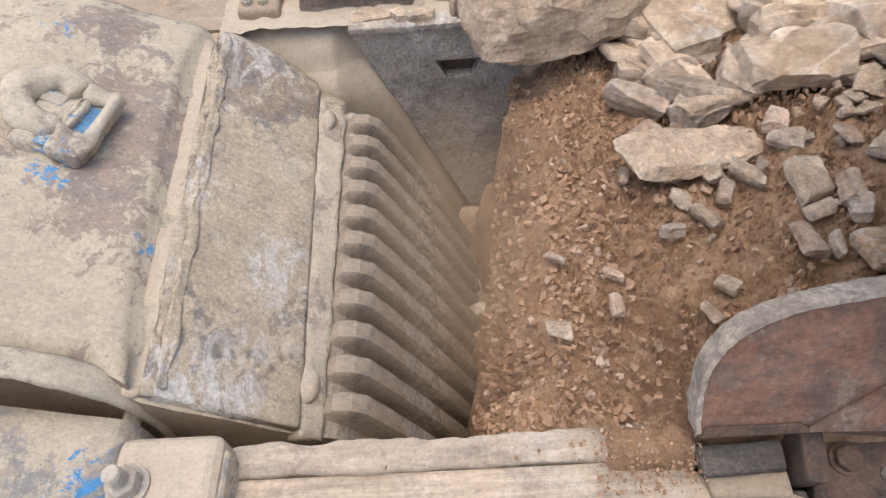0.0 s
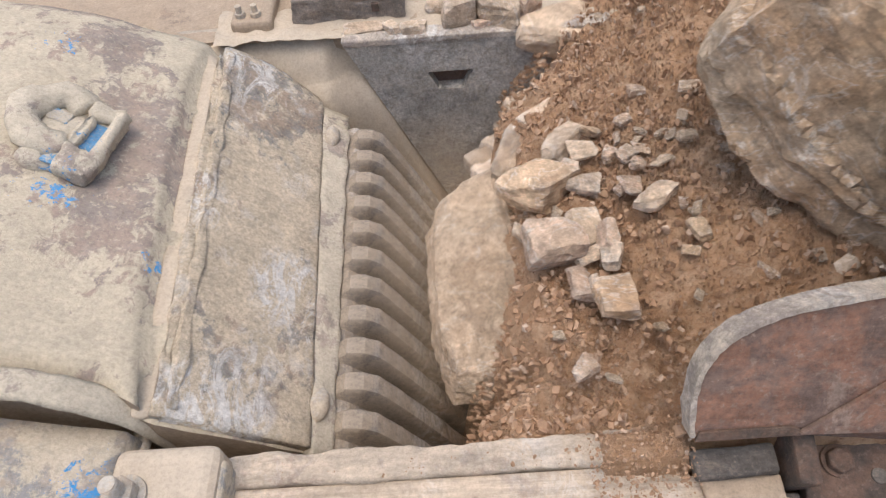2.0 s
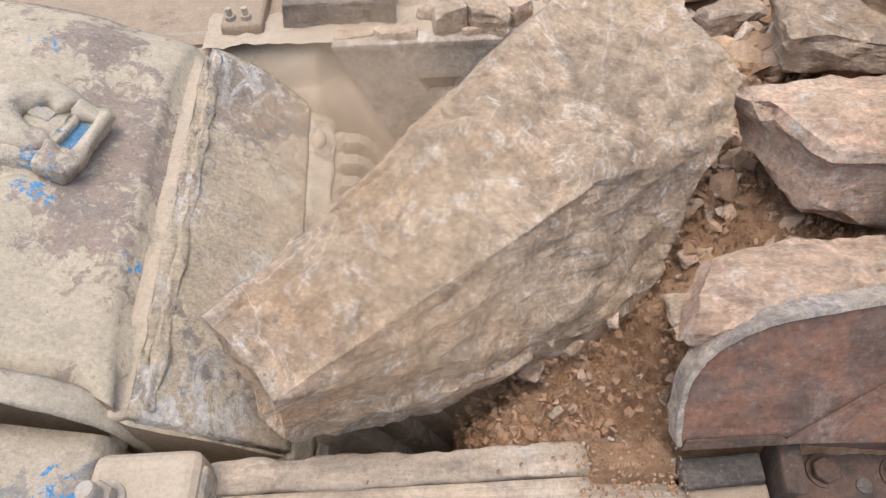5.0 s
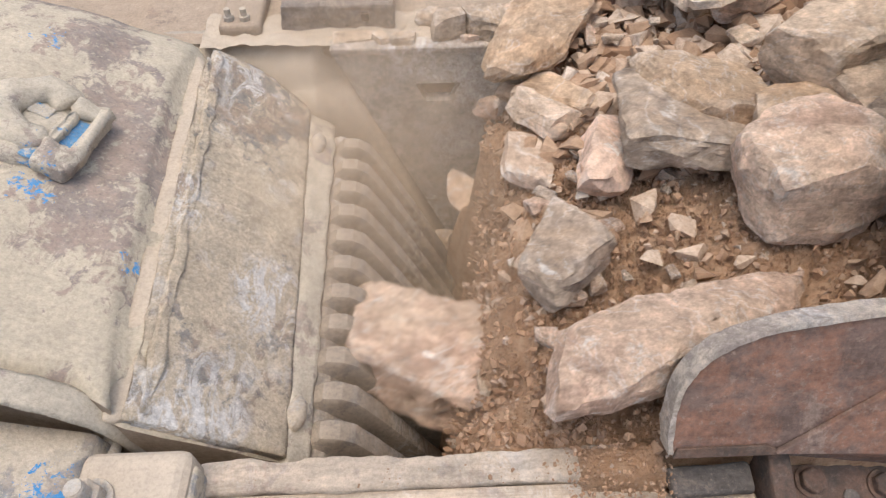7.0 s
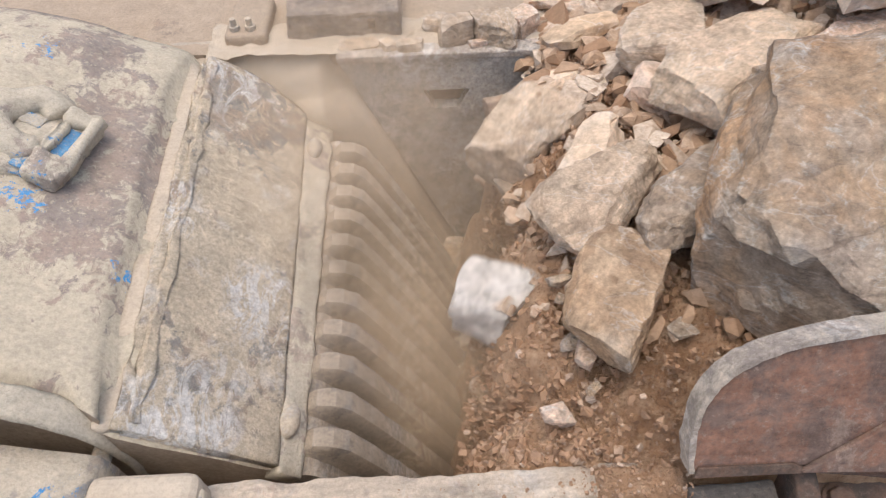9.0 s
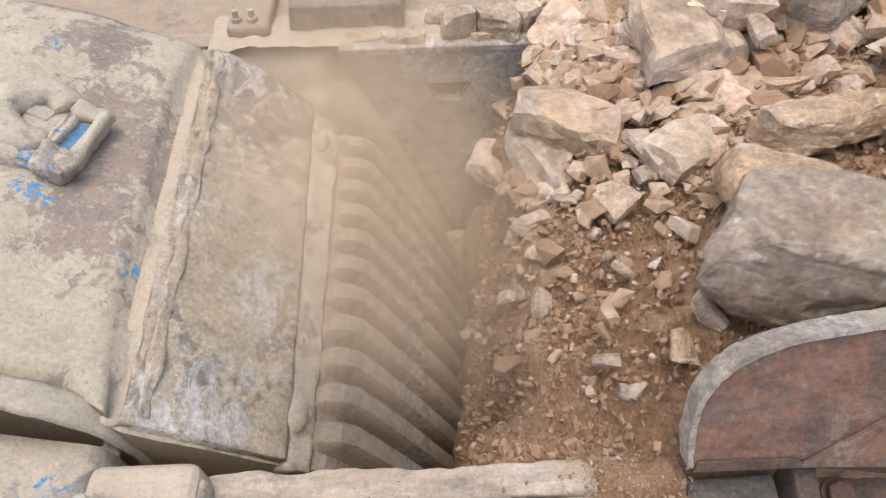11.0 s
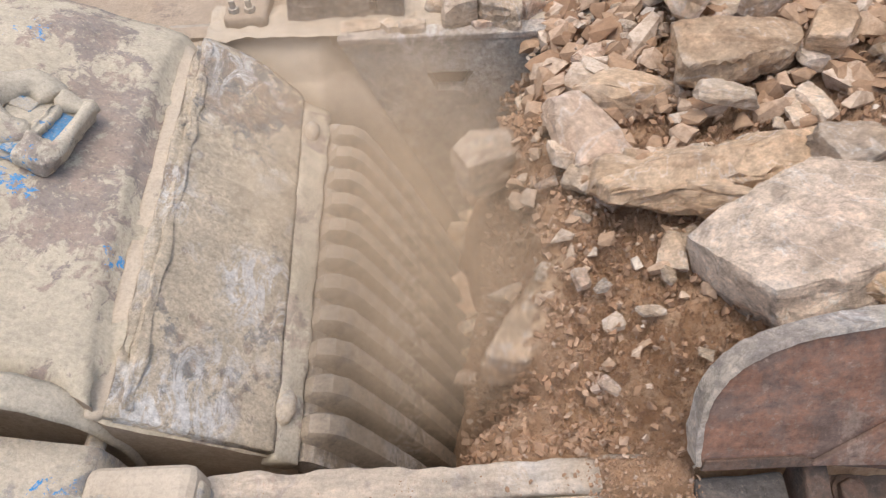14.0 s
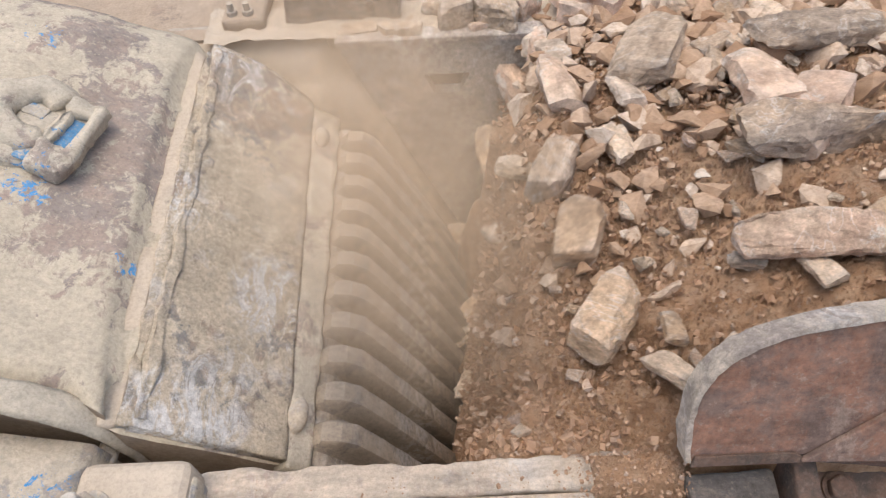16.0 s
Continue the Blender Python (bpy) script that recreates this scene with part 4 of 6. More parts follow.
SPEED = 0.20
for k in range(290):
    L = rng.choice((0.026, 0.03, 0.036, 0.045, 0.055))
    stone("pebble", L, rng.uniform(0.0, 4.1), rng.uniform(0.36, 1.5), "small dusty brown stone in loose dirt")
for k in range(298):
    if k < 46:
        x0, y0, L = rng.uniform(0.34, 1.0), rng.uniform(0.95, 1.62), rng.uniform(0.06, 0.17)
    elif k < 84:
        x0, y0, L = rng.uniform(0.44, 0.95), rng.uniform(1.02, 1.58), rng.uniform(0.13, 0.25)
    elif k < 128:
        x0, y0, L = rng.uniform(0.34, 0.95), rng.uniform(0.55, 1.1), 0.035 + 0.08 * rng.random() ** 2
    else:
        x0, y0, L = rng.uniform(1.3, 4.1), rng.uniform(0.42, 1.75) if rng.random() < 0.4 else rng.uniform(0.80, 1.75), rng.choice((0.05, 0.06, 0.07, 0.08, 0.10, 0.12, 0.15, 0.19, 0.22))
        if y0 < 0.95:
            L = min(L, 0.085)
        elif 1.5 < x0 < 2.8:
            L = rng.choice((0.09, 0.12, 0.15, 0.19, 0.23, 0.27))
    if k < 84:
        stone("stone", L, x0, y0, "flat grey shard of broken stone in a sliding heap", ("grey", "grey", "slab", "cream", "white"), rng.uniform(0.8, 1.4))
    else:
        stone("stone", L, x0, y0, "broken angular stone sliding with the dirt")


def gravel_mesh(seed):
    """Little stones strewn over a strip of the bed, joined."""
    g = random.Random(seed)
    verts, faces = [], []
    cube = [(0, 1, 3, 2), (4, 6, 7, 5), (0, 4, 5, 1), (2, 3, 7, 6), (0, 2, 6, 4), (1, 5, 7, 3)]
    for _ in range(2800):
        y = g.uniform(-0.30, 1.2)
        x = g.uniform(-0.115, 0.115)
        r = 0.0016 + 0.0060 * g.random() ** 5.5
        turn = Euler((g.uniform(0, 6), g.uniform(0, 6), g.uniform(0, 6))).to_matrix()
        dims = (r * g.uniform(0.8, 1.5), r * g.uniform(0.7, 1.1), r * g.uniform(0.4, 0.8))
        b = len(verts)
        for c in range(8):
            v = Vector(((c >> 2 & 1) * 2 - 1, (c >> 1 & 1) * 2 - 1, (c & 1) * 2 - 1))
            v = Vector(v[i] * dims[i] * g.uniform(0.55, 1.1) for i in range(3))
            verts.append(Vector((x, y, g.uniform(-0.006, 0.008))) + turn @ v)
        faces += [tuple(b + i for i in f) for f in cube]
    me = bpy.data.meshes.new("gravel")
    me.from_pydata(verts, [], faces)
    me.materials.append(gravel_m)
    return me


GRAVEL = []
strips = [gravel_mesh(70 + k) for k in range(5)]
for k in range(23):
    ob = new("gravel", strips[k % 5])
    tagged(ob, "fine reddish gravel and crumbs riding on the dirt", "gravel", kind="stuff")
    GRAVEL.append((ob, -0.16 + 0.2 * k))


def rubble_material():
    m = Mat("rubble", 0.94)
    g = m.node("NewGeometry")
    c = m.ramp(g.outputs["Random Per Island"], (0.0, (0.290, 0.175, 0.105)), (0.3, (0.385, 0.260, 0.168)), (0.6, (0.465, 0.335, 0.235)), (0.85, (0.530, 0.415, 0.312)), (1.0, (0.600, 0.515, 0.420)))
    c = m.mix(m.ramp(m.noise(60, 7, 0.75), (0.36, 0.6), (0.55, 0.0)), c, (0.252, 0.162, 0.098))
    c = m.grit(c, 35, 0.8, 1.2, 8)
    m.bump(m.noise(90, 6, 0.7), 0.6, 0.004)
    return m.colour(c)


rubble_m = rubble_material()


def rubble_mesh(seed, count):
    """Angular stones, finger to fist, heaped over a strip of the bed and joined."""
    g = random.Random(seed)
    verts, faces = [], []
    shapes = []
    for k in range(12):
        bm = bmesh.new()
        for _ in range(11):
            v = Vector((g.gauss(0, 1), g.gauss(0, 1), g.gauss(0, 1))).normalized() * g.uniform(0.8, 1.0)
            bm.verts.new((v.x * 0.5, v.y * g.uniform(0.25, 0.42), v.z * 0.27))
        bmesh.ops.convex_hull(bm, input=bm.verts[:])
        bmesh.ops.delete(bm, geom=[v for v in bm.verts if not v.link_faces], context="VERTS")
        bm.verts.index_update()
        shapes.append(([v.co.copy() for v in bm.verts], [[v.index for v in f.verts] for f in bm.faces]))
        bm.free()
    for _ in range(count):
        far = g.random() ** 0.5
        y = -0.22 + 1.32 * far
        x = g.uniform(-0.115, 0.115)
        L = (0.022 + 0.13 * g.random() ** 3.0) * (0.42 + 0.85 * far)
        turn = Euler((g.uniform(-0.6, 0.6), g.uniform(-0.6, 0.6), g.uniform(0, 6))).to_matrix()
        co, fa = shapes[g.randrange(12)]
        b = len(verts)
        at = Vector((x, y, g.uniform(0.0, 0.012) + 0.02 * far * g.random()))
        verts += [at + turn @ (v * L) for v in co]
        faces += [[b + i for i in f] for f in fa]
    me = bpy.data.meshes.new("rubble")
    me.from_pydata(verts, [], faces)
    me.materials.append(rubble_m)
    return me


strips = [rubble_mesh(170 + k, 480) for k in range(5)] + [rubble_mesh(180 + k, 240) for k in range(5)]
for k in range(6, 23):
    ob = new("rubble", strips[k % 5 + (0 if 10 < k < 14 else 5)])
    tagged(ob, "pale broken rubble heaped on the moving dirt", "rubble", kind="stuff")
    GRAVEL.append((ob, -0.06 + 0.2 * k))


# ---- dust hanging in the mouth ----
def dust_material():
    m = Mat("dust", 1.0)
    m.b.inputs["Base Color"].default_value = (0.48, 0.355, 0.235, 1)
    m.b.inputs["Specular IOR Level"].default_value = 0.0
    ball = m.node("TexGradient")
    ball.gradient_type = "SPHERICAL"
    m.link(m.co, ball.inputs[0])
    thick = m.ramp(ball.outputs["Fac"], (0.0, 0.0), (0.45, 0.7), (0.9, 1.0))
    wisps = m.ramp(m.noise(2.4, 5, 0.6, warp=0.7), (0.30, 0.25), (0.68, 1.0))
    m.link(m.times(m.times(thick, wisps), 0.19), m.b.inputs["Alpha"])
    return m.m


dust_m = dust_material()


def dust_cloud(layers=2):
    """Thin billowing sheets, one over the other; soft at the rim."""
    bm = bmesh.new()
    for k in range(layers):
        h = -0.25 + 0.5 * k / (layers - 1)
        made = bmesh.ops.create_grid(bm, x_segments=16, y_segments=16, size=0.96)
        for v in made["verts"]:
            v.co.z = h + 0.12 * noise.noise(v.co * 1.7 + Vector((k * 5.0, 0, 0)))
    ob = part("dust_cloud", bm, dust_m, None, "", True)
    ob.visible_shadow = False
    return tagged(ob, "thin beige dust cloud hanging over the crusher mouth", "dust", kind="stuff")


CLOUDS = []
for sx, sy in ((0.22, 0.38), (0.24, 0.28), (0.26, 0.34), (0.24, 0.36)):
    c = dust_cloud()
    c.scale = (sx, sy, 0.10)
    CLOUDS.append(c)


# ---- what moves ----
JAW = [
    (0, 0.0000, 0.0000),
    (0.5, -0.0010, -0.0081),
    (1, 0.0100, -0.0154),
    (1.5, 0.0195, -0.0175),
    (2, 0.0295, -0.0199),
    (2.5, 0.0363, -0.0184),
    (3, 0.0382, -0.0134),
    (3.5, 0.0275, -0.0009),
    (6, 0.0183, -0.0256),
    (6.5, 0.0215, -0.0165),
    (7, 0.0325, -0.0225),
    (7.5, 0.0413, -0.0166),
    (8, 0.0349, -0.0086),
    (8.5, 0.0146, 0.0104),
    (9, -0.0000, -0.0007),
    (9.5, 0.0026, -0.0071),
    (10, 0.0126, -0.0159),
    (12.5, 0.0176, 0.0044),
    (13, 0.0043, 0.0096),
    (13.5, -0.0046, 0.0081),
    (14, -0.0104, 0.0058),
    (14.5, -0.0043, -0.0058),
    (15, 0.0044, -0.0158),
    (15.5, 0.0156, -0.0215),
    (16, 0.0247, -0.0152),
]



def slide(ob, rows):
    walk(ob, [(t, pose(*p)) for t, *p in rows])


def motions():
    # the jaw swings a little, about four strokes a second
    rows = []
    for (t0, x0, y0), (t1, x1, y1) in zip(JAW, JAW[1:]):
        n = max(1, round((t1 - t0) / 0.1))
        for i in range(n):
            u = i / n
            t = t0 + (t1 - t0) * u
            s = math.sin(2 * math.pi * 4 * (t - t0))
            rows.append((round(t, 3), pose(x0 + (x1 - x0) * u + 0.006 * s, y0 + (y1 - y0) * u, -0.004 * s)))
    t, x, y = JAW[-1]
    rows.append((t, pose(x, y, 0)))
    walk(jaw, rows)
    # stones ride the bed, then drop into the mouth
    for ob, L, x0, y0, turn, tip, edge, pace in STONES:
        v, lip = SPEED * (0.92 + 0.16 * (pace - 0.9) / 0.2), -0.06 + edge
        y1 = 0.9 + (y0 - 0.9) * 0.86 if y0 > 1.40 else y0
        keys = []
        tf = (x0 - lip) / v
        tb = (x0 - 0.10) / v

        def at(t, spin=0.0):
            x = x0 - v * t
            u = smoothstep(0.5, 0.0, x)
            y = y0 + (y1 - y0) * u
            return (t, pose(x, y, bed(x, y) + L * 0.10, tip, 8, turn + spin))

        keys.append(at(0.0))
        for t in (tb - 1.2, tb, tf):
            if keys[-1][0] + 0.05 < t < 16:
                keys.append(at(t, 25 * t / 16))
        if tf < 15.6:
            tf = max(tf, 0.02)
            x, y = x0 - v * tf, y1
            z = bed(x, y)
            for dt, dx, z1 in ((0.2, -0.05, z - 0.2), (0.5, -0.09, -1.3), (0.7, -0.09, -1.8)):
                if tf + dt < 15.95:
                    keys.append((tf + dt, pose(x + dx, y, z1, tip + 60 * dt, 20, turn + 40)))
            keys.append((16.0, keys[-1][1]))
        else:
            keys.append(at(16.0, 25))
        walk(ob, keys)
    # strips of gravel creep down the bed and over its lip
    for ob, s0 in GRAVEL:
        keys, ts = [], [0.0]
        for s in (0.30, 0.18, 0.10, 0.04, -0.02):
            t = (s0 - s) / SPEED
            if 0.05 < t < 15.9:
                ts.append(t)
        tl = (s0 + 0.02) / SPEED
        for t in ts + ([16.0] if tl > 15.9 else []):
            s = s0 - SPEED * t
            tilt = -12.4 if s > 0.2 else -12.4 - 40 * smoothstep(0.2, 0.06, s) - 24 * smoothstep(0.06, -0.02, s)
            keys.append((t, pose(s, 0.6, bed(s, 0.6) - 0.010, 0, tilt, -9.1)))
        if tl <= 15.9:
            tl = max(tl, 0.0)
            m = keys[-1][1]
            if tl + 0.6 < 16:
                keys.append((tl + 0.6, pose(-0.04, 0.6, -1.7, 0, -77, -9.1)))
            keys.append((16.0, pose(-0.04, 0.6, -1.8, 0, -77, -9.1)))
        walk(ob, keys)
    # dust wells up out of the mouth
    walk(CLOUDS[0], [(0.0, pose(-0.06, 0.74, -0.06, 35)), (2.4, pose(-0.06, 0.74, -0.10, 35)), (3.4, pose(-0.11, 0.57, 0.36, 35)), (6.0, pose(-0.12, 0.53, 0.42, 35)),
                     (7.5, pose(-0.12, 0.54, 0.42, 35)), (9.5, pose(-0.15, 0.53, 0.42, 35, 0, 8)), (10.2, pose(-0.17, 0.53, 0.44, 35)), (12.5, pose(-0.15, 0.54, 0.42, 35)), (16.0, pose(-0.15, 0.55, 0.42, 35, 0, -6))])
    walk(CLOUDS[1], [(0.0, pose(-0.2, 1.1, -1.0, 35)), (2.6, pose(-0.2, 1.1, -0.9, 35)), (3.5, pose(-0.17, 0.69, 0.3, 35)), (6.0, pose(-0.18, 0.71, 0.36, 35)), (7.0, pose(-0.19, 0.69, 0.42, 35)),
                     (9.5, pose(-0.21, 0.67, 0.46, 35)), (12.5, pose(-0.20, 0.69, 0.44, 35)), (14.0, pose(-0.20, 0.68, 0.45, 35, 0, 10)), (16.0, pose(-0.19, 0.67, 0.46, 35))])
    walk(CLOUDS[2], [(0.0, pose(-0.1, 0.6, -1.1, 35)), (2.8, pose(-0.1, 0.6, -1.0, 35)), (3.5, pose(-0.05, 0.37, 0.4, 35)), (4.5, pose(-0.1, 0.5, -0.5, 35)), (8.5, pose(-0.12, 0.7, -0.5, 35)),
                     (9.9, pose(-0.23, 0.51, 0.5, 35)), (10.5, pose(-0.23, 0.51, 0.52, 35)), (12.4, pose(-0.15, 0.7, -0.15, 35)), (15.0, pose(-0.12, 0.60, 0.2, 35)), (16.0, pose(-0.15, 0.59, 0.42, 35))])
    walk(CLOUDS[3], [(0.0, pose(-0.05, 0.8, -1.1, 35)), (3.0, pose(-0.05, 0.8, -1.0, 35)), (3.6, pose(0.0, 0.52, 0.22, 35)), (4.6, pose(-0.05, 0.7, -0.6, 35)), (8.6, pose(-0.05, 0.8, -0.7, 35)),
                     (9.5, pose(-0.10, 0.56, 0.38, 35)), (10.3, pose(-0.10, 0.56, 0.40, 35)), (12.4, pose(-0.07, 0.66, 0.12, 35)), (14.0, pose(-0.06, 0.63, 0.22, 35)), (16.0, pose(-0.06, 0.60, 0.30, 35, 0, 8))])
    # the rocks
    slide(ROCKS[0], [  # cream boulder
        (0, 0.213, 1.347, 0.12, -7.2, 0, 13),
        (0.5, 0.079, 1.135, 0.12, -7.2, 0, 28.1),
        (0.7, 0.039, 1.008, 0.12, -7.2, 0, 37.1),
        (1, -0.057, 0.875, 0.1, -12.0, 0, 40),
        (1.2, 0.013, 0.654, -0.1, -7.2, 0, 29.6),
        (1.5, 0.047, 0.434, -0.1, -7.2, 0, -5.6),
        (1.7, -0.027, 0.525, -0.3, -12.7, 2, -25.2),
        (2.1, -0.102, 1.035, -1.3, -27.1, 42, -45.8),
        (16, -0.069, 1.1, -1.35, -27.8, 44, -45.4),
    ])
    slide(ROCKS[1], [  # cream boulder
        (0, 1.119, 1.6, 0.294, -7.2, 0, 53.4),
        (0.5, 0.673, 1.515, 0.199, -7.2, 0, 56.6),
        (1, 0.405, 1.032, 0.157, -7.2, 0, 59.6),
        (1.2, 0.371, 0.97, 0.05, -7.2, 0, 59.3),
        (1.5, 0.192, 0.848, -0.02, -7.2, 0, 74.8),
        (1.8, 0.053, 0.841, -0.15, -7.2, 0, 81.3),
        (2, 0, 0.791, -0.22, -12.0, 0, 88.8),
        (2.5, -0.025, 0.781, -0.24, -12.0, 0, 90.9),
        (2.9, -0.07, 0.698, -0.33, -13.1, 3.2, 92.3),
        (3, -0.094, 0.648, -0.38, -13.9, 5.2, 92.3),
        (3.3, -0.117, 0.806, -0.8, -19.9, 22, 93),
        (3.6, -0.12, 1.098, -1.4, -28.6, 46, 96.6),
        (16, -0.116, 1.178, -1.45, -29.3, 48, 97.4),
    ])
    slide(ROCKS[2], [  # the great boulder
        (0, 1.22, 0.80, 0.38, -13, 30.4, -71),
        (0.5, 1.06, 0.78, 0.35, -13, 30.4, -71),
        (1, 0.95, 0.77, 0.33, -13, 30.4, -71),
        (1.5, 0.87, 0.76, 0.31, -13, 30.4, -71),
        (2, 0.776, 0.743, 0.29, -13.1, 30.5, -70.5),
        (2.5, 0.535, 0.676, 0.324, -26.3, 32.8, -41),
        (3, 0.346, 0.548, 0.422, -21.9, 34.7, -24.9),
        (3.2, 0.221, 0.536, 0.377, -14.2, 29.5, -16.6),
        (3.3, 0.141, 0.546, 0.237, -13, 25, -17.5),
        (3.5, 0.043, 0.495, 0.173, 20.4, 27.3, -10.2),
        (3.7, 0.035, 0.50, 0.173, 20, 26, -10),
        (5.8, -0.10, 0.61, 0.197, 2, 2, -0.5),
        (6, -0.108, 0.617, 0.197, 0, 0, 0),
        (6.3, -0.15, 0.66, 0.13, -8, -3, 4),
        (6.5, -0.19, 0.82, -0.143, -37.6, -22.3, 16.5),
        (6.6, -0.21, 0.96, -0.33, -40, -20, 17),
        (6.8, -0.20, 1.05, -0.75, -38, -5, 19),
        (7.1, -0.12, 1.1, -1.45, -32, 20, 25),
        (16, -0.12, 1.1, -1.5, -32, 20, 25.5),
    ])
    slide(ROCKS[3], [  # pink boulder
        (0, 1.289, 0.94, 0.5, -7.2, 0, 1.5),
        (3.5, 0.878, 0.69, 0.3, -7.2, 0, 1.8),
        (5.8, 0.677, 0.793, 0.17, -7.2, 0, -3.5),
        (6, 0.646, 0.779, 0.16, -7.2, 0, -4.5),
        (6.5, 0.509, 0.729, 0.14, -7.2, 0, -16.1),
        (6.6, 0.446, 0.763, 0.1, -7.2, 0, -18.8),
        (6.9, 0.089, 0.765, -0.18, -12.0, 0, -27.8),
        (7, -0.029, 0.649, -0.25, -12.0, 0, -19.6),
        (7.2, -0.082, 0.646, -0.35, -13.4, 4, -44.8),
        (7.5, -0.107, 0.607, -0.45, -14.9, 8, -62.9),
        (7.8, -0.12, 0.965, -1.2, -25.7, 38, -62.7),
        (16, -0.12, 0.942, -1.25, -26.4, 40, -62.3),
    ])
    slide(ROCKS[4], [  # pink boulder
        (0, 0.829, 0.45, 0.5, -7.2, 0, 3),
        (3.5, 0.803, 0.45, 0.25, -7.2, 0, 1.6),
        (5.8, 0.451, 0.482, 0.16, -7.2, 0, 3),
        (6, 0.441, 0.488, 0.15, -7.2, 0, 3),
        (6.5, 0.391, 0.462, 0.13, -7.2, 0, 8.8),
        (7, 0.353, 0.453, 0.11, -7.2, 0, 14.3),
        (7.2, 0.255, 0.43, 0.09, -7.2, 0, 16.8),
        (7.5, 0.115, 0.361, 0.04, -7.2, 0, 4.2),
        (7.8, -0.003, 0.463, -0.2, -12.0, 0, 3),
        (8, -0.001, 0.555, -0.42, -14.5, 6.8, 8.1),
        (8.4, -0.029, 0.913, -1.2, -25.7, 38, 18.6),
        (16, -0.033, 0.87, -1.25, -26.4, 40, 18.1),
    ])
    slide(ROCKS[5], [  # grey rock
        (0, 1.719, 1.104, 0.397, -7.2, 0, -21),
        (5.8, 0.752, 1.113, 0.184, -7.2, 0, -20.1),
        (6.5, 0.645, 1.017, 0.164, -7.2, 0, -22.7),
        (7, 0.497, 0.952, 0.134, -7.2, 0, -14.8),
        (7.2, 0.382, 0.906, 0.11, -7.2, 0, 12),
        (7.5, 0.065, 0.681, -0.08, -7.2, 0, 60.7),
        (7.8, -0.05, 0.856, -0.6, -17.0, 14, 69.6),
        (8.1, -0.086, 1.245, -1.3, -27.1, 42, 75),
        (16, -0.087, 1.202, -1.35, -27.8, 44, 74.7),
    ])
    slide(ROCKS[6], [  # pink rock
        (0, 1.429, 0.835, 0.36, -7.2, 0, 22.7),
        (6, 0.932, 0.935, 0.247, -7.2, 0, 21.9),
        (7, 0.649, 0.765, 0.19, -7.2, 0, 17),
        (7.5, 0.479, 0.653, 0.157, -7.2, 0, 10.4),
        (7.8, 0.23, 0.535, 0.04, -7.2, 0, 38.9),
        (8, 0.063, 0.625, -0.1, -7.2, 0, 67.6),
        (8.2, -0.041, 0.894, -0.55, -16.3, 12, 78.7),
        (8.5, -0.076, 1.3, -1.3, -27.1, 42, 79.5),
        (16, -0.084, 1.3, -1.35, -27.8, 44, 79.2),
    ])
    slide(ROCKS[7], [  # tan boulder
        (0, 1.698, 1.6, 0.371, -7.2, 0, 52.6),
        (6.5, 0.582, 1.617, 0.125, -7.2, 0, 59.3),
        (7, 0.253, 1.454, 0.054, -7.2, 0, 64.6),
        (7.2, 0.201, 1.432, 0.02, -7.2, 0, 74.8),
        (7.5, -0.028, 1.306, -0.2, -12.0, 0, 101.4),
        (7.7, -0.101, 1.464, -0.7, -18.5, 18, 112.3),
        (8, -0.12, 1.3, -1.4, -28.6, 46, 113),
        (16, -0.12, 1.3, -1.45, -29.3, 48, 113.5),
    ])
    slide(ROCKS[8], [  # grey rock
        (0, 1.378, 0.735, 0.327, -7.2, 0, -7.1),
        (6, 0.578, 0.651, 0.153, -7.2, 0, -3.8),
        (6.5, 0.395, 0.661, 0.113, -7.2, 0, 28.3),
        (7, 0.181, 0.656, 0.066, -7.2, 0, 49.8),
        (7.2, 0.109, 0.84, -0.18, -12.0, 0, 42.2),
        (7.5, -0.089, 0.906, -0.28, -12.4, 1.2, -15.4),
        (7.7, -0.149, 1.238, -0.8, -19.9, 22, -26.5),
        (8, -0.12, 1.3, -1.4, -28.6, 46, -26.4),
        (16, -0.12, 1.3, -1.45, -29.3, 48, -26.4),
    ])
    slide(ROCKS[9], [  # tan rock
        (0, 1.634, 0.973, 0.366, -7.2, 0, -7.3),
        (6.5, 0.928, 1.006, 0.21, -7.2, 0, -5.8),
        (7.5, 0.584, 0.844, 0.14, -7.2, 0, -2.1),
        (8, 0.451, 0.721, 0.115, -7.2, 0, 5.1),
        (8.5, 0.372, 0.612, 0.101, -7.2, 0, 36.2),
        (9, 0.247, 0.619, 0.073, -7.2, 0, 59.8),
        (9.3, 0.164, 0.61, -0.02, -7.2, 0, 64.5),
        (9.5, -0.002, 0.681, -0.4, -14.2, 6, 59.9),
        (9.8, -0.046, 1.114, -1.3, -27.1, 42, 60.2),
        (16, -0.069, 1.1, -1.35, -27.8, 44, 59.6),
    ])
    slide(ROCKS[10], [  # cream rock
        (0, 1.882, 1.342, 0.441, -7.2, 0, 22.9),
        (6.5, 1.055, 1.166, 0.266, -7.2, 0, 22.9),
        (7.5, 0.723, 1.103, 0.195, -7.2, 0, 24.7),
        (8, 0.599, 1.141, 0.166, -7.2, 0, 21.9),
        (8.5, 0.301, 1.243, 0.05, -7.2, 0, 19.3),
        (8.7, 0.223, 1.212, 0.03, -7.2, 0, 25.2),
        (9, 0.183, 1.205, -0.06, -7.2, 0, 45.8),
        (9.2, 0.114, 1.738, -0.7, -7.2, 18, 55.6),
        (9.5, 0, 1.3, -1.4, -28.6, 46, 55.4),
        (16, 0, 1.3, -1.45, -29.3, 48, 54.8),
    ])
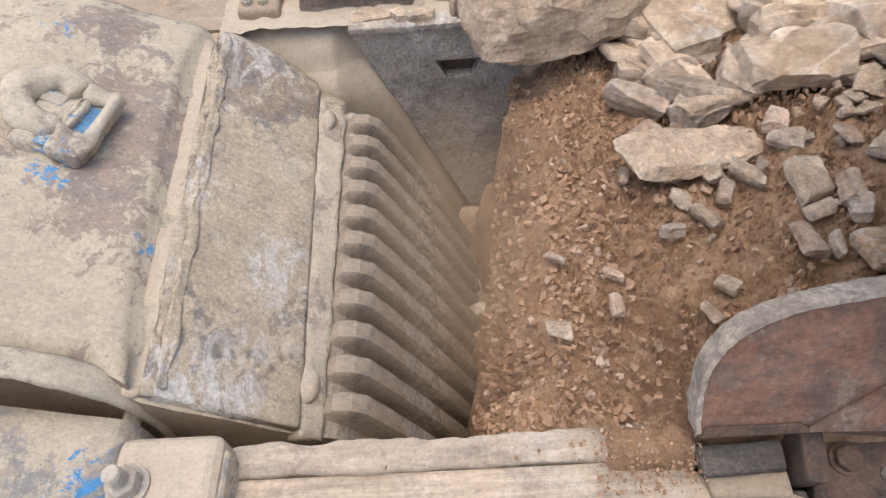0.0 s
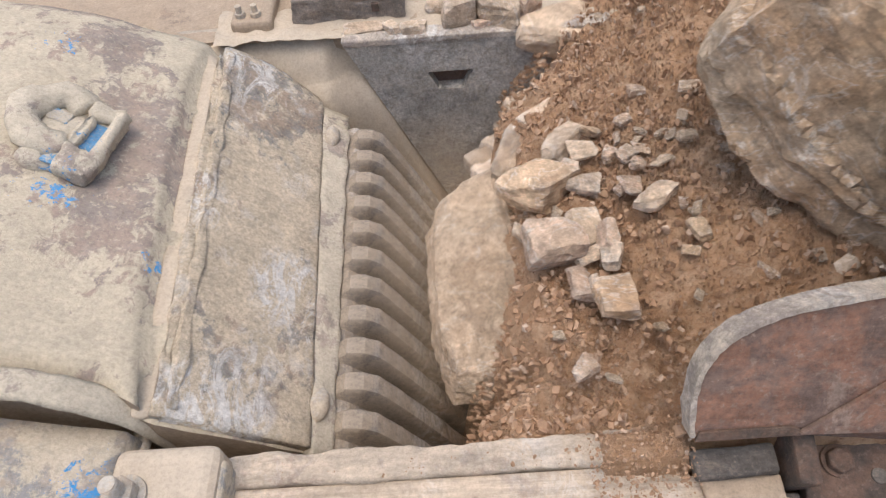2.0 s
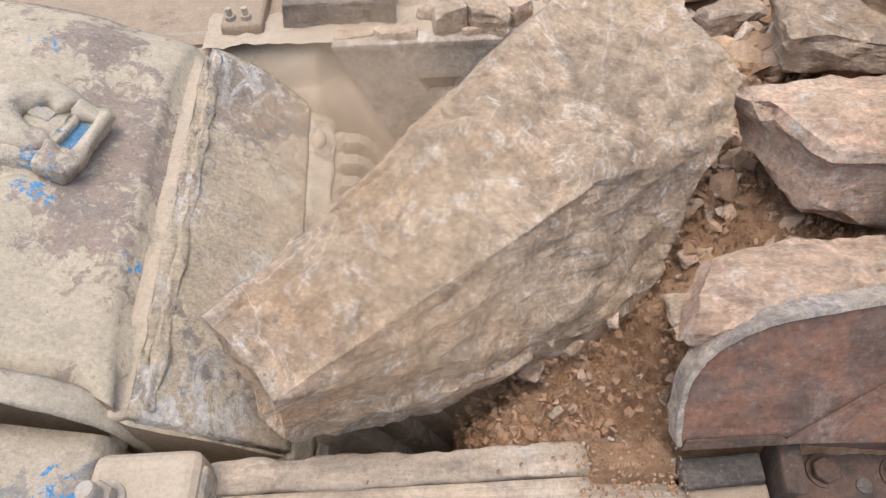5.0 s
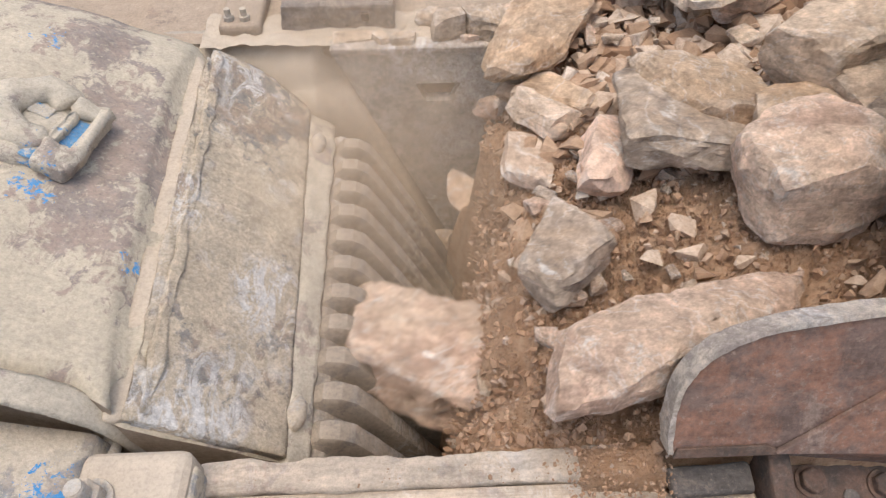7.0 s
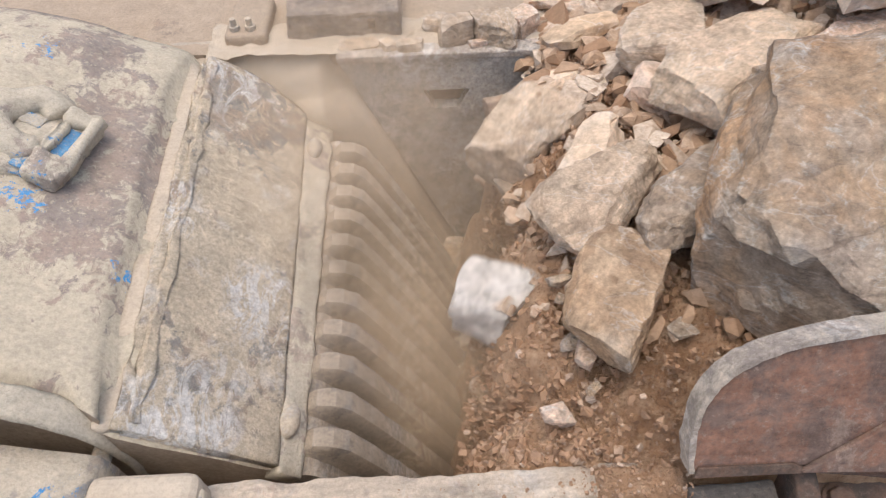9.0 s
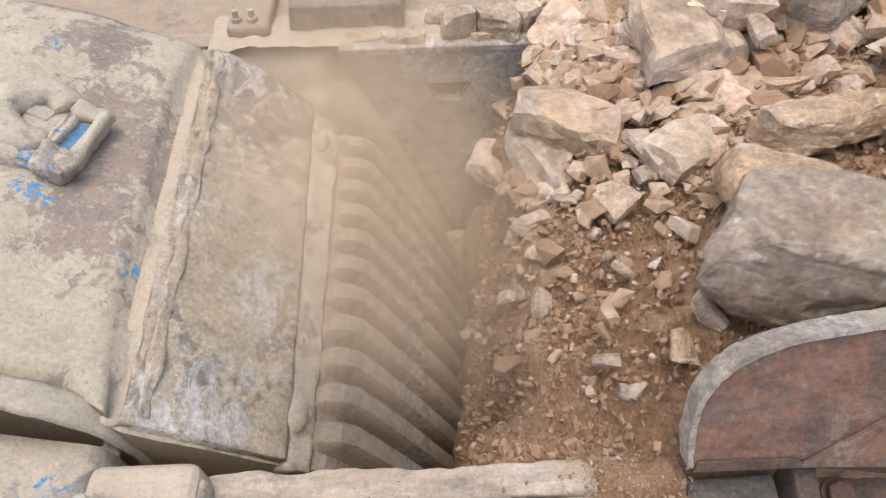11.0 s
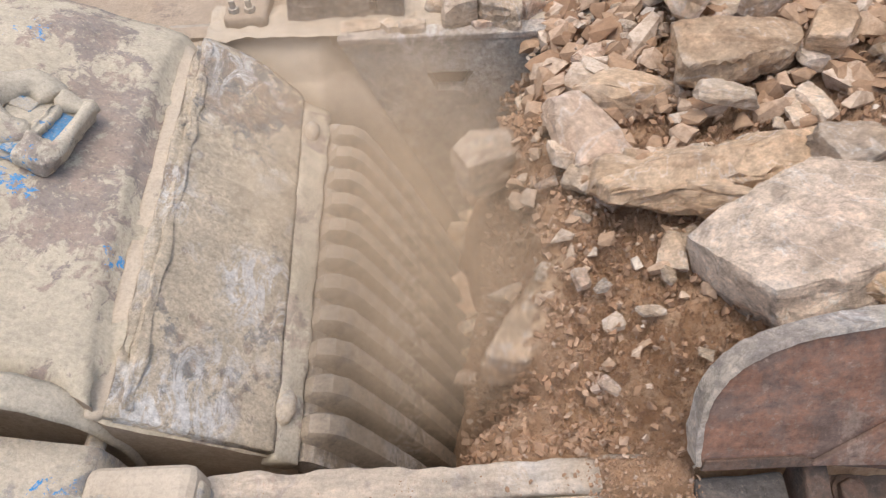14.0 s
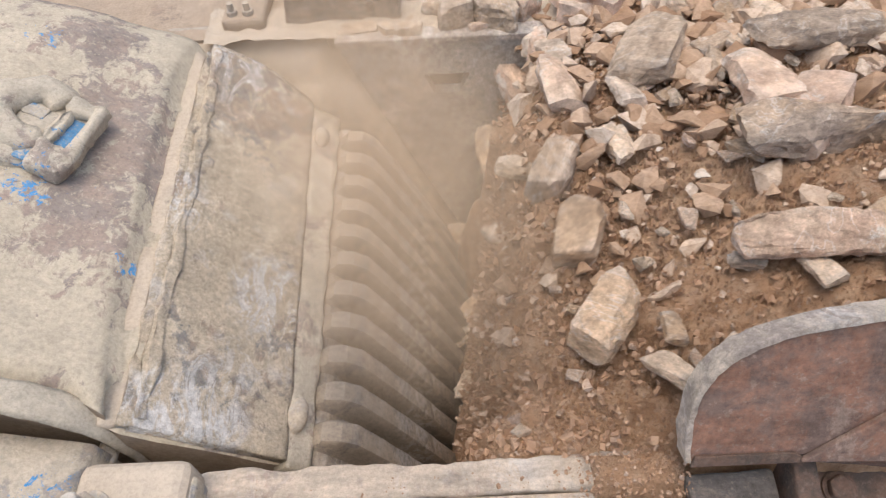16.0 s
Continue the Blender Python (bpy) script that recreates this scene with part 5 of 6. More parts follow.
    slide(ROCKS[11], [  # cream rock
        (0, 1.69, 1.047, 0.376, -7.2, 0, 27),
        (7, 0.922, 1.012, 0.208, -7.2, 0, 28.3),
        (8, 0.591, 0.925, 0.138, -7.2, 0, 26.3),
        (8.5, 0.398, 1.014, 0.093, -7.2, 0, 34.2),
        (9, 0.262, 0.853, 0.068, -7.2, 0, 45.8),
        (9.3, 0.193, 1.003, -0.25, -12.0, 0, 59.8),
        (9.6, 0, 1.3, -1.2, -25.7, 38, 60.4),
        (16, 0, 1.3, -1.25, -26.4, 40, 60.2),
    ])
    slide(ROCKS[12], [  # grey rock
        (0, 1.664, 0.929, 0.387, -7.2, 0, 1.7),
        (7.5, 0.794, 0.834, 0.199, -7.2, 0, 4),
        (8, 0.65, 0.773, 0.169, -7.2, 0, 4.1),
        (8.5, 0.472, 0.806, 0.129, -7.2, 0, 4),
        (9, 0.436, 0.781, 0.122, -7.2, 0, 30.7),
        (9.3, 0.212, 0.778, -0.1, -12.0, 0, 57.5),
        (9.6, 0.055, 0.992, -0.6, -17.0, 14, 60.6),
        (9.9, 0, 1.3, -1.4, -28.6, 46, 61),
        (16, 0, 1.3, -1.45, -29.3, 48, 60.4),
    ])
    slide(ROCKS[13], [  # grey boulder
        (0, 0.71, 0.45, 0.7, -7.2, 0, 52.2),
        (6.5, 1.009, 0.629, 0.396, -7.2, 0, 47.5),
        (7.5, 0.90, 0.606, 0.359, -7.2, 0, 48),
        (8, 0.80, 0.575, 0.24, -7.2, 0, 47.4),
        (8.5, 0.745, 0.66, 0.22, -7.2, 0, 47.4),
        (9, 0.675, 0.665, 0.2, -7.2, 0, 45.2),
        (9.5, 0.58, 0.68, 0.17, -7.2, 0, 44.6),
        (9.7, 0.506, 0.728, 0.15, -7.2, 0, 48.5),
        (10, 0.431, 0.775, 0.12, -7.2, 0, 54.3),
        (10.2, 0.179, 0.749, -0.1, -12.0, 0, 49.1),
        (10.4, 0.031, 0.896, -0.45, -7.2, 8, 42.2),
        (10.8, 0, 1.3, -1.4, -28.6, 46, 31.5),
        (16, -0.008, 1.3, -1.45, -29.3, 48, 30.9),
    ])
    slide(ROCKS[14], [  # chalk rock
        (0, 1.837, 1.152, 0.417, -7.2, 0, 52.5),
        (8, 0.626, 1.095, 0.153, -7.2, 0, 55.5),
        (8.5, 0.273, 0.84, 0.084, -7.2, 0, 57.7),
        (8.7, 0.193, 0.772, 0.04, -7.2, 0, 58.5),
        (9, 0.032, 0.729, -0.1, -7.2, 0, 60),
        (9.2, 0, 0.925, -0.6, -17.0, 14, 60.3),
        (9.5, 0, 1.3, -1.4, -28.6, 46, 60.7),
        (16, -0.011, 1.3, -1.45, -29.3, 48, 60.5),
    ])
    slide(ROCKS[15], [  # cream boulder
        (0, 2.319, 1.528, 0.502, -7.2, 0, 39),
        (8.5, 0.848, 1.275, 0.187, -7.2, 0, 38.6),
        (9, 0.634, 1.169, 0.143, -7.2, 0, 41.1),
        (9.5, 0.381, 1.038, 0.07, -7.2, 0, 43.7),
        (9.6, 0.294, 1.05, 0, -7.2, 0, 45.6),
        (9.9, 0.028, 0.886, -0.25, -7.2, 0, 61.6),
        (10, -0.048, 0.741, -0.35, -13.4, 4, 74.6),
        (10.3, -0.085, 1.184, -1.2, -25.7, 38, 79.5),
        (16, -0.107, 1.175, -1.25, -26.4, 40, 79.5),
    ])
    slide(ROCKS[16], [  # pink rock
        (0, 2.038, 1.18, 0.439, -7.2, 0, 15.5),
        (8.5, 1.034, 1.208, 0.218, -7.2, 0, 18.7),
        (9, 0.91, 1.198, 0.19, -7.2, 0, 18.1),
        (9.5, 0.744, 1.155, 0.155, -7.2, 0, 19.3),
        (10, 0.334, 1.233, 0.03, -7.2, 0, 45.5),
        (10.3, 0.141, 1.31, -0.3, -12.7, 2, 54.8),
        (10.6, 0, 1.3, -1.2, -25.7, 38, 54.9),
        (16, 0, 1.3, -1.25, -26.4, 40, 54.2),
    ])
    slide(ROCKS[17], [  # cream rock
        (0, 2.319, 1.528, 0.502, -7.2, 0, 62.9),
        (8.5, 0.751, 1.464, 0.159, -7.2, 0, 66.2),
        (9, 0.522, 1.356, 0.112, -7.2, 0, 69.8),
        (9.5, 0.31, 1.422, 0.03, -7.2, 0, 75.1),
        (9.7, 0.159, 1.319, -0.1, -7.2, 0, 71.3),
        (9.9, 0.018, 1.26, -0.22, -7.2, 0, 65.2),
        (10, -0.01, 1.231, -0.3, -12.7, 2, 64.7),
        (10.2, -0.068, 1.403, -0.8, -19.9, 22, 63.8),
        (10.5, -0.074, 1.3, -1.4, -28.6, 46, 63.9),
        (16, -0.098, 1.3, -1.45, -29.3, 48, 63.3),
    ])
    slide(ROCKS[18], [  # grey rock
        (0, 1.403, 0.45, 0.381, -7.2, 0, -37.2),
        (9, 1.12, 0.60, 0.31, -7.2, 0, -36),
        (10.2, 0.80, 0.66, 0.235, -7.2, 0, -32.5),
        (11.4, 0.32, 0.53, 0.135, -7.2, 0, -28.2),
        (11.9, 0.031, 0.577, -0.18, -7.2, 0, -20.1),
        (12.3, -0.075, 0.573, -0.3, -12.7, 2, -18.3),
        (12.5, -0.08, 0.581, -0.32, -13.0, 2.8, -18.8),
        (13, -0.083, 0.609, -0.42, -14.5, 6.8, -18.6),
        (13.3, -0.094, 0.685, -0.6, -17.0, 14, -19.2),
        (13.7, -0.12, 1.002, -1.3, -27.1, 42, -18.4),
        (16, -0.115, 1.03, -1.35, -27.8, 44, -18.8),
    ])
    slide(ROCKS[19], [  # tan rock
        (0, 1.617, 0.633, 0.383, -7.2, 0, -24.8),
        (10.2, 0.781, 0.76, 0.194, -7.2, 0, -18.6),
        (12.3, 0.274, 0.61, 0.088, -7.2, 0, -15.1),
        (12.5, 0.24, 0.59, 0.081, -7.2, 0, -17.7),
        (12.8, 0.146, 0.558, 0.01, -7.2, 0, 19.4),
        (13, 0.055, 0.554, -0.12, -7.2, 0, 48.7),
        (13.3, 0.01, 0.76, -0.7, -18.5, 18, 48.5),
        (13.6, 0, 1.089, -1.4, -28.6, 46, 48.7),
        (16, 0, 1.12, -1.45, -29.3, 48, 48.7),
    ])
    slide(ROCKS[20], [  # white rock
        (0, 1.561, 0.549, 0.357, -7.2, 0, -13.1),
        (10.2, 0.864, 0.64, 0.2, -7.2, 0, -9.5),
        (12.3, 0.594, 0.553, 0.144, -7.2, 0, -8.8),
        (12.5, 0.56, 0.534, 0.137, -7.2, 0, -10.4),
        (12.8, 0.355, 0.506, 0.093, -7.2, 0, 27.2),
        (13, 0.137, 0.411, 0.03, -7.2, 0, 46.4),
        (13.2, 0.099, 0.557, -0.4, -14.2, 6, 56.1),
        (13.6, 0, 0.943, -1.3, -27.1, 42, 56.2),
        (16, 0, 0.971, -1.35, -27.8, 44, 56.4),
    ])
    slide(ROCKS[21], [  # tan rock
        (0, 1.945, 0.992, 0.43, -7.2, 0, 11.8),
        (10.2, 0.881, 0.966, 0.196, -7.2, 0, 13.6),
        (12.5, 0.478, 0.841, 0.112, -7.2, 0, 12.8),
        (13, 0.399, 0.841, 0.095, -7.2, 0, 9),
        (13.5, 0.318, 0.823, 0.078, -7.2, 0, 10),
        (13.8, 0.184, 0.705, 0.04, -7.2, 0, 41),
        (14, 0.125, 0.645, -0.06, -7.2, 0, 59.8),
        (14.3, 0.123, 0.999, -0.8, -19.9, 22, 67.4),
        (14.6, 0, 1.3, -1.4, -28.6, 46, 67.4),
        (16, 0, 1.3, -1.45, -29.3, 48, 67.5),
    ])
    slide(ROCKS[22], [  # tan boulder
        (0, 2.132, 1.059, 0.477, -7.2, 0, 8.6),
        (10.2, 1.44, 1.042, 0.325, -7.2, 0, 12.9),
        (12.5, 0.974, 0.934, 0.227, -7.2, 0, 5),
        (13, 0.855, 0.897, 0.14, -7.2, 0, 4),
        (13.5, 0.762, 0.88, 0.12, -7.2, 0, 4),
        (14, 0.612, 0.846, 0.12, -7.2, 0, 9),
        (14.5, 0.462, 0.779, 0.11, -7.2, 0, 13.9),
        (14.7, 0.333, 0.802, 0, -7.2, 0, 21.2),
        (14.9, 0.183, 0.932, -0.35, -13.4, 4, 46.1),
        (15.2, 0, 1.3, -1.2, -25.7, 38, 60.5),
        (16, 0, 1.3, -1.25, -26.4, 40, 60.3),
    ])
    slide(ROCKS[23], [  # white boulder
        (0, 1.554, 0.544, 0.41, -7.2, 0, 31),
        (10.2, 1.091, 0.608, 0.306, -7.2, 0, 29.1),
        (12.5, 0.758, 0.566, 0.234, -7.2, 0, 28.2),
        (13, 0.719, 0.575, 0.17, -7.2, 0, 27.8),
        (13.5, 0.668, 0.587, 0.15, -7.2, 0, 26.5),
        (14, 0.613, 0.624, 0.11, -7.2, 0, 27.4),
        (14.5, 0.486, 0.562, 0.1, -7.2, 0, 31.3),
        (14.7, 0.339, 0.594, 0, -7.2, 0, 38.2),
        (14.9, 0.149, 0.726, -0.4, -14.2, 6, 57.7),
        (15.2, 0, 1.181, -1.3, -27.1, 42, 59.4),
        (16, 0, 1.22, -1.35, -27.8, 44, 59.2),
    ])
    slide(ROCKS[24], [  # white rock
        (0, 2.146, 1.329, 0.475, -7.2, 0, 39.7),
        (10.2, 0.983, 1.339, 0.218, -7.2, 0, 40.8),
        (12.5, 0.585, 1.214, 0.135, -7.2, 0, 43.7),
        (13, 0.477, 1.119, 0.115, -7.2, 0, 43.8),
        (13.5, 0.384, 1.114, 0.095, -7.2, 0, 34.5),
        (13.8, 0.193, 1.071, 0.03, -7.2, 0, 35),
        (14, 0.055, 1.116, -0.12, -7.2, 0, 23.4),
        (14.2, 0.02, 1.448, -0.7, -7.2, 18, 9.3),
        (14.5, 0, 1.3, -1.4, -28.6, 46, 9.6),
        (16, 0, 1.3, -1.45, -29.3, 48, 9),
    ])
    slide(ROCKS[25], [  # white rock
        (0, 2.414, 1.436, 0.517, -7.2, 0, 52),
        (12.5, 1.271, 1.12, 0.277, -7.2, 0, 51.4),
        (14.5, 0.873, 1.096, 0.19, -7.2, 0, 50.7),
        (15, 0.656, 0.964, 0.147, -7.2, 0, 51.9),
        (15.2, 0.446, 0.789, 0.107, -7.2, 0, 54.2),
        (15.5, 0.194, 0.603, 0.03, -7.2, 0, 57.6),
        (15.7, 0.124, 0.73, -0.4, -14.2, 6, 66.4),
        (16, 0, 1.037, -1.1, -24.2, 34, 67.3),
    ])
    slide(ROCKS[26], [  # grey rock
        (0, 1.765, 0.722, 0.404, -7.2, 0, 22.8),
        (12.5, 0.982, 0.851, 0.227, -7.2, 0, 21.7),
        (14.5, 0.512, 0.768, 0.126, -7.2, 0, 21.1),
        (15, 0.274, 0.666, 0.078, -7.2, 0, 26.1),
        (15.3, 0.14, 0.7, -0.2, -12.0, 0, 31.1),
        (15.5, 0.028, 0.721, -0.38, -13.9, 5.2, 31),
        (15.8, 0, 1.114, -1.2, -25.7, 38, 29.6),
        (16, 0, 1.222, -1.4, -28.6, 46, 29.8),
    ])
    slide(ROCKS[27], [  # tan rock
        (0, 1.528, 0.45, 0.353, -7.2, 0, -20),
        (12.5, 0.889, 0.518, 0.21, -7.2, 0, -16.4),
        (14.5, 0.534, 0.509, 0.132, -7.2, 0, -15),
        (15, 0.407, 0.518, 0.104, -7.2, 0, -18.3),
        (15.5, 0.315, 0.538, 0.083, -7.2, 0, 52.7),
        (16, 0.22, 0.533, 0.062, -7.2, 0, 55.5),
    ])
    slide(ROCKS[28], [  # grey rock
        (0, 2.434, 1.449, 0.513, -7.2, 0, 39),
        (12.5, 1.195, 1.472, 0.239, -7.2, 0, 41),
        (14.5, 0.597, 1.298, 0.114, -7.2, 0, 43.9),
        (15, 0.456, 1.258, 0.084, -7.2, 0, 45.5),
        (15.5, 0.323, 1.198, 0.057, -7.2, 0, 48),
        (16, 0.193, 0.937, 0.02, -7.2, 0, 64.6),
    ])
    slide(ROCKS[29], [  # tan rock
        (0, 2.359, 1.556, 0.493, -7.2, 0, 60.3),
        (12.5, 1.076, 1.794, 0.202, -7.2, 0, 60.3),
        (14.5, 0.455, 1.415, 0.079, -7.2, 0, 69.2),
        (15, 0.294, 1.271, 0.048, -7.2, 0, 74.7),
        (15.3, 0.13, 1.181, -0.1, -7.2, 0, 63.4),
        (15.5, 0.012, 1.143, -0.25, -7.2, 0, 45.7),
        (15.8, -0.041, 1.487, -0.9, -21.4, 26, 44.6),
        (16, -0.04, 1.3, -1.4, -28.6, 46, 44.2),
    ])
    slide(ROCKS[30], [  # cream rock
        (0, 2.619, 1.6, 0.548, -7.2, 0, 53.6),
        (13, 1.532, 1.6, 0.309, -7.2, 0, 52.9),
        (15, 0.889, 1.404, 0.174, -7.2, 0, 54.2),
        (15.5, 0.644, 1.31, 0.124, -7.2, 0, 57.8),
        (16, 0.456, 1.267, 0.084, -7.2, 0, 60.9),
    ])
    slide(ROCKS[31], [  # grey rock
        (0, 1.951, 0.791, 0.438, -7.2, 0, 7),
        (13, 1.164, 0.927, 0.26, -7.2, 0, 8.1),
        (15, 0.867, 0.949, 0.194, -7.2, 0, 8.7),
        (15.5, 0.766, 0.92, 0.173, -7.2, 0, 8.8),
        (16, 0.691, 0.895, 0.157, -7.2, 0, 6.9),
    ])
    slide(ROCKS[32], [  # pink rock
        (0, 1.651, 0.467, 0.375, -7.2, 0, -4.5),
        (13, 0.954, 0.628, 0.216, -7.2, 0, -4.8),
        (15, 0.728, 0.667, 0.165, -7.2, 0, -2.9),
        (15.5, 0.649, 0.666, 0.148, -7.2, 0, -6.7),
        (16, 0.582, 0.63, 0.134, -7.2, 0, -3.1),
    ])
    slide(ROCKS[33], [  # grey rock
        (0, 2.205, 1.046, 0.477, -7.2, 0, -3),
        (13, 1.378, 1.199, 0.289, -7.2, 0, -1.4),
        (15, 1.04, 1.255, 0.213, -7.2, 0, 0.1),
        (15.5, 0.922, 1.213, 0.189, -7.2, 0, 0.2),
        (16, 0.811, 1.191, 0.165, -7.2, 0, -0.7),
    ])
    slide(ROCKS[34], [  # tan rock
        (0, 1.994, 0.967, 0.437, -7.2, 0, 58),
        (13, 1.03, 1.117, 0.22, -7.2, 0, 57.7),
        (15, 0.667, 1.193, 0.137, -7.2, 0, 35.1),
        (15.5, 0.57, 1.122, 0.118, -7.2, 0, 24.1),
        (15.8, 0.318, 0.827, 0.073, -7.2, 0, 56.9),
        (16, 0.211, 0.736, 0.04, -7.2, 0, 70),
    ])
    slide(ROCKS[35], [  # tan rock
        (0, 2.054, 1.127, 0.457, -7.2, 0, -15.9),
        (12.5, 0.991, 1.247, 0.219, -7.2, 0, -14.1),
        (13.5, 0.747, 1.186, 0.168, -7.2, 0, -5.7),
        (14, 0.601, 1.162, 0.136, -7.2, 0, 3),
        (14.5, 0.425, 1.082, 0.101, -7.2, 0, 58.2),
        (14.8, 0.214, 1.289, -0.2, -12.0, 0, 76),
        (15.1, 0.167, 1.856, -1, -22.8, 30, 85.8),
        (15.4, 0, 1.3, -1.4, -28.6, 46, 85.8),
        (16, 0, 1.3, -1.45, -29.3, 48, 85.3),
    ])
    slide(ROCKS[36], [  # cream rock
        (0, 0.431, 0.85, 0.089, -7.2, 0, 8.8),
        (0.5, 0.397, 0.902, 0.08, -7.2, 0, 27),
        (1, 0.209, 0.871, 0.039, -7.2, 0, 59.5),
        (1.2, 0.097, 0.884, -0.12, -7.2, 0, 76.4),
        (1.5, -0.079, 0.815, -0.26, -12.1, 0.4, 96.4),
        (1.8, -0.131, 0.795, -0.5, -15.6, 10, 96.9),
        (2.1, -0.12, 1.218, -1.3, -27.1, 42, 96.9),
        (16, -0.12, 1.285, -1.35, -27.8, 44, 97.7),
    ])
    slide(ROCKS[37], [  # cream rock
        (0, 0.545, 1.006, 0.1, -7.2, 0, 21.7),
        (0.5, 0.527, 1.177, 0.09, -7.2, 0, 29.3),
        (1, 0.297, 1.062, 0.044, -7.2, 0, 44.2),
        (1.3, 0.181, 1.189, -0.2, -12.0, 0, 62),
        (1.6, 0.127, 1.795, -1, -22.8, 30, 62.3),
        (2, 0, 1.3, -1.4, -28.6, 46, 61.7),
        (16, 0, 1.3, -1.45, -29.3, 48, 63),
    ])
    slide(ROCKS[38], [  # tan rock
        (0, 0.905, 0.872, 0.201, -7.2, 0, 9.1),
        (1, 0.579, 0.84, 0.13, -7.2, 0, 10.7),
        (1.5, 0.422, 0.73, 0.1, -7.2, 0, 8.1),
        (2, 0.131, 0.875, 0.02, -7.2, 0, 31.4),
        (2.5, 0.101, 0.907, -0.02, -7.2, 0, 43.7),
        (2.9, 0.03, 1.188, -0.5, -7.2, 10, 53.1),
        (3.2, 0, 1.3, -1.3, -27.1, 42, 52.2),
        (16, 0, 1.3, -1.35, -27.8, 44, 53.7),
    ])
    slide(ROCKS[39], [  # pink rock
        (0, 1.112, 1.446, 0.226, -7.2, 0, 8.8),
        (1, 0.601, 1.212, 0.122, -7.2, 0, 11.9),
        (1.5, 0.352, 0.992, 0.075, -7.2, 0, 9.2),
        (2, 0.137, 0.688, 0.038, -7.2, 0, 8),
        (2.5, 0.109, 0.784, -0.2, -12.0, 0, 30.3),
        (2.9, 0.029, 0.959, -0.8, -19.9, 22, 39.6),
        (3.3, 0, 1.293, -1.4, -28.6, 46, 39.3),
        (16, 0, 1.3, -1.45, -29.3, 48, 40.6),
    ])
    slide(ROCKS[40], [  # cream rock
        (0, 1.987, 1.6, 0.409, -7.2, 0, 60.5),
        (2.5, 0.82, 1.846, 0.144, -7.2, 0, 64.4),
        (3.5, 0.304, 1.35, 0.048, -7.2, 0, 71.1),
        (3.7, 0.246, 1.259, 0.038, -7.2, 0, 71.9),
        (4.1, 0.114, 1.364, -0.3, -7.2, 2, 74),
        (4.5, 0, 1.3, -1.4, -28.6, 46, 74.4),
        (16, 0, 1.3, -1.45, -29.3, 48, 75.2),
    ])
    slide(ROCKS[41], [  # cream rock
        (0, 1.98, 1.6, 0.412, -7.2, 0, 60.1),
        (2.5, 0.651, 1.8, 0.112, -7.2, 0, 67.1),
        (3.2, 0.26, 1.394, 0.041, -7.2, 0, 72.3),
        (3.5, 0.126, 1.311, -0.05, -7.2, 0, 74.4),
        (3.8, 0.041, 1.654, -0.6, -7.2, 14, 75.1),
        (4.2, 0, 1.3, -1.4, -28.6, 46, 75.6),
        (16, 0, 1.3, -1.45, -29.3, 48, 76.5),
    ])
    slide(ROCKS[42], [  # white rock
        (0, 1.872, 1.6, 0.388, -7.2, 0, 6.7),
        (5.8, 0.517, 1.205, 0.104, -7.2, 0, 7.8),
        (6.5, 0.276, 1.107, 0.054, -7.2, 0, 6.3),
        (6.8, 0.148, 1.202, -0.2, -12.0, 0, 34.9),
        (7.1, 0.146, 1.757, -1, -22.8, 30, 34.7),
        (7.4, 0, 1.3, -1.4, -28.6, 46, 34.8),
        (16, 0, 1.3, -1.45, -29.3, 48, 33.7),
    ])
    slide(ROCKS[43], [  # cream rock
        (0, 2.263, 1.6, 0.474, -7.2, 0, 55),
        (5.8, 0.556, 1.718, 0.094, -7.2, 0, 63),
        (6.5, 0.294, 1.489, 0.045, -7.2, 0, 66.8),
        (6.8, 0.182, 1.423, -0.1, -7.2, 0, 64.4),
        (7.1, 0.155, 1.93, -0.9, -21.4, 26, 64),
        (7.4, 0, 1.3, -1.4, -28.6, 46, 64),
        (16, 0, 1.3, -1.45, -29.3, 48, 63.9),
    ])
    slide(ROCKS[44], [  # tan rock
        (0, 1.785, 1.314, 0.408, -7.2, 0, -20.4),
        (5.8, 0.858, 1.151, 0.21, -7.2, 0, -21.4),
        (6.5, 0.695, 1.099, 0.176, -7.2, 0, -21),
        (7, 0.537, 1.035, 0.144, -7.2, 0, -15.4),
        (7.5, 0.401, 1.2, 0.108, -7.2, 0, 59.9),
        (7.8, 0.22, 1.288, -0.1, -7.2, 0, 63),
        (8.1, 0.104, 1.776, -0.8, -7.2, 22, 63.5),
        (8.5, 0, 1.3, -1.4, -28.6, 46, 63.8),
        (16, 0, 1.3, -1.45, -29.3, 48, 63.5),
    ])
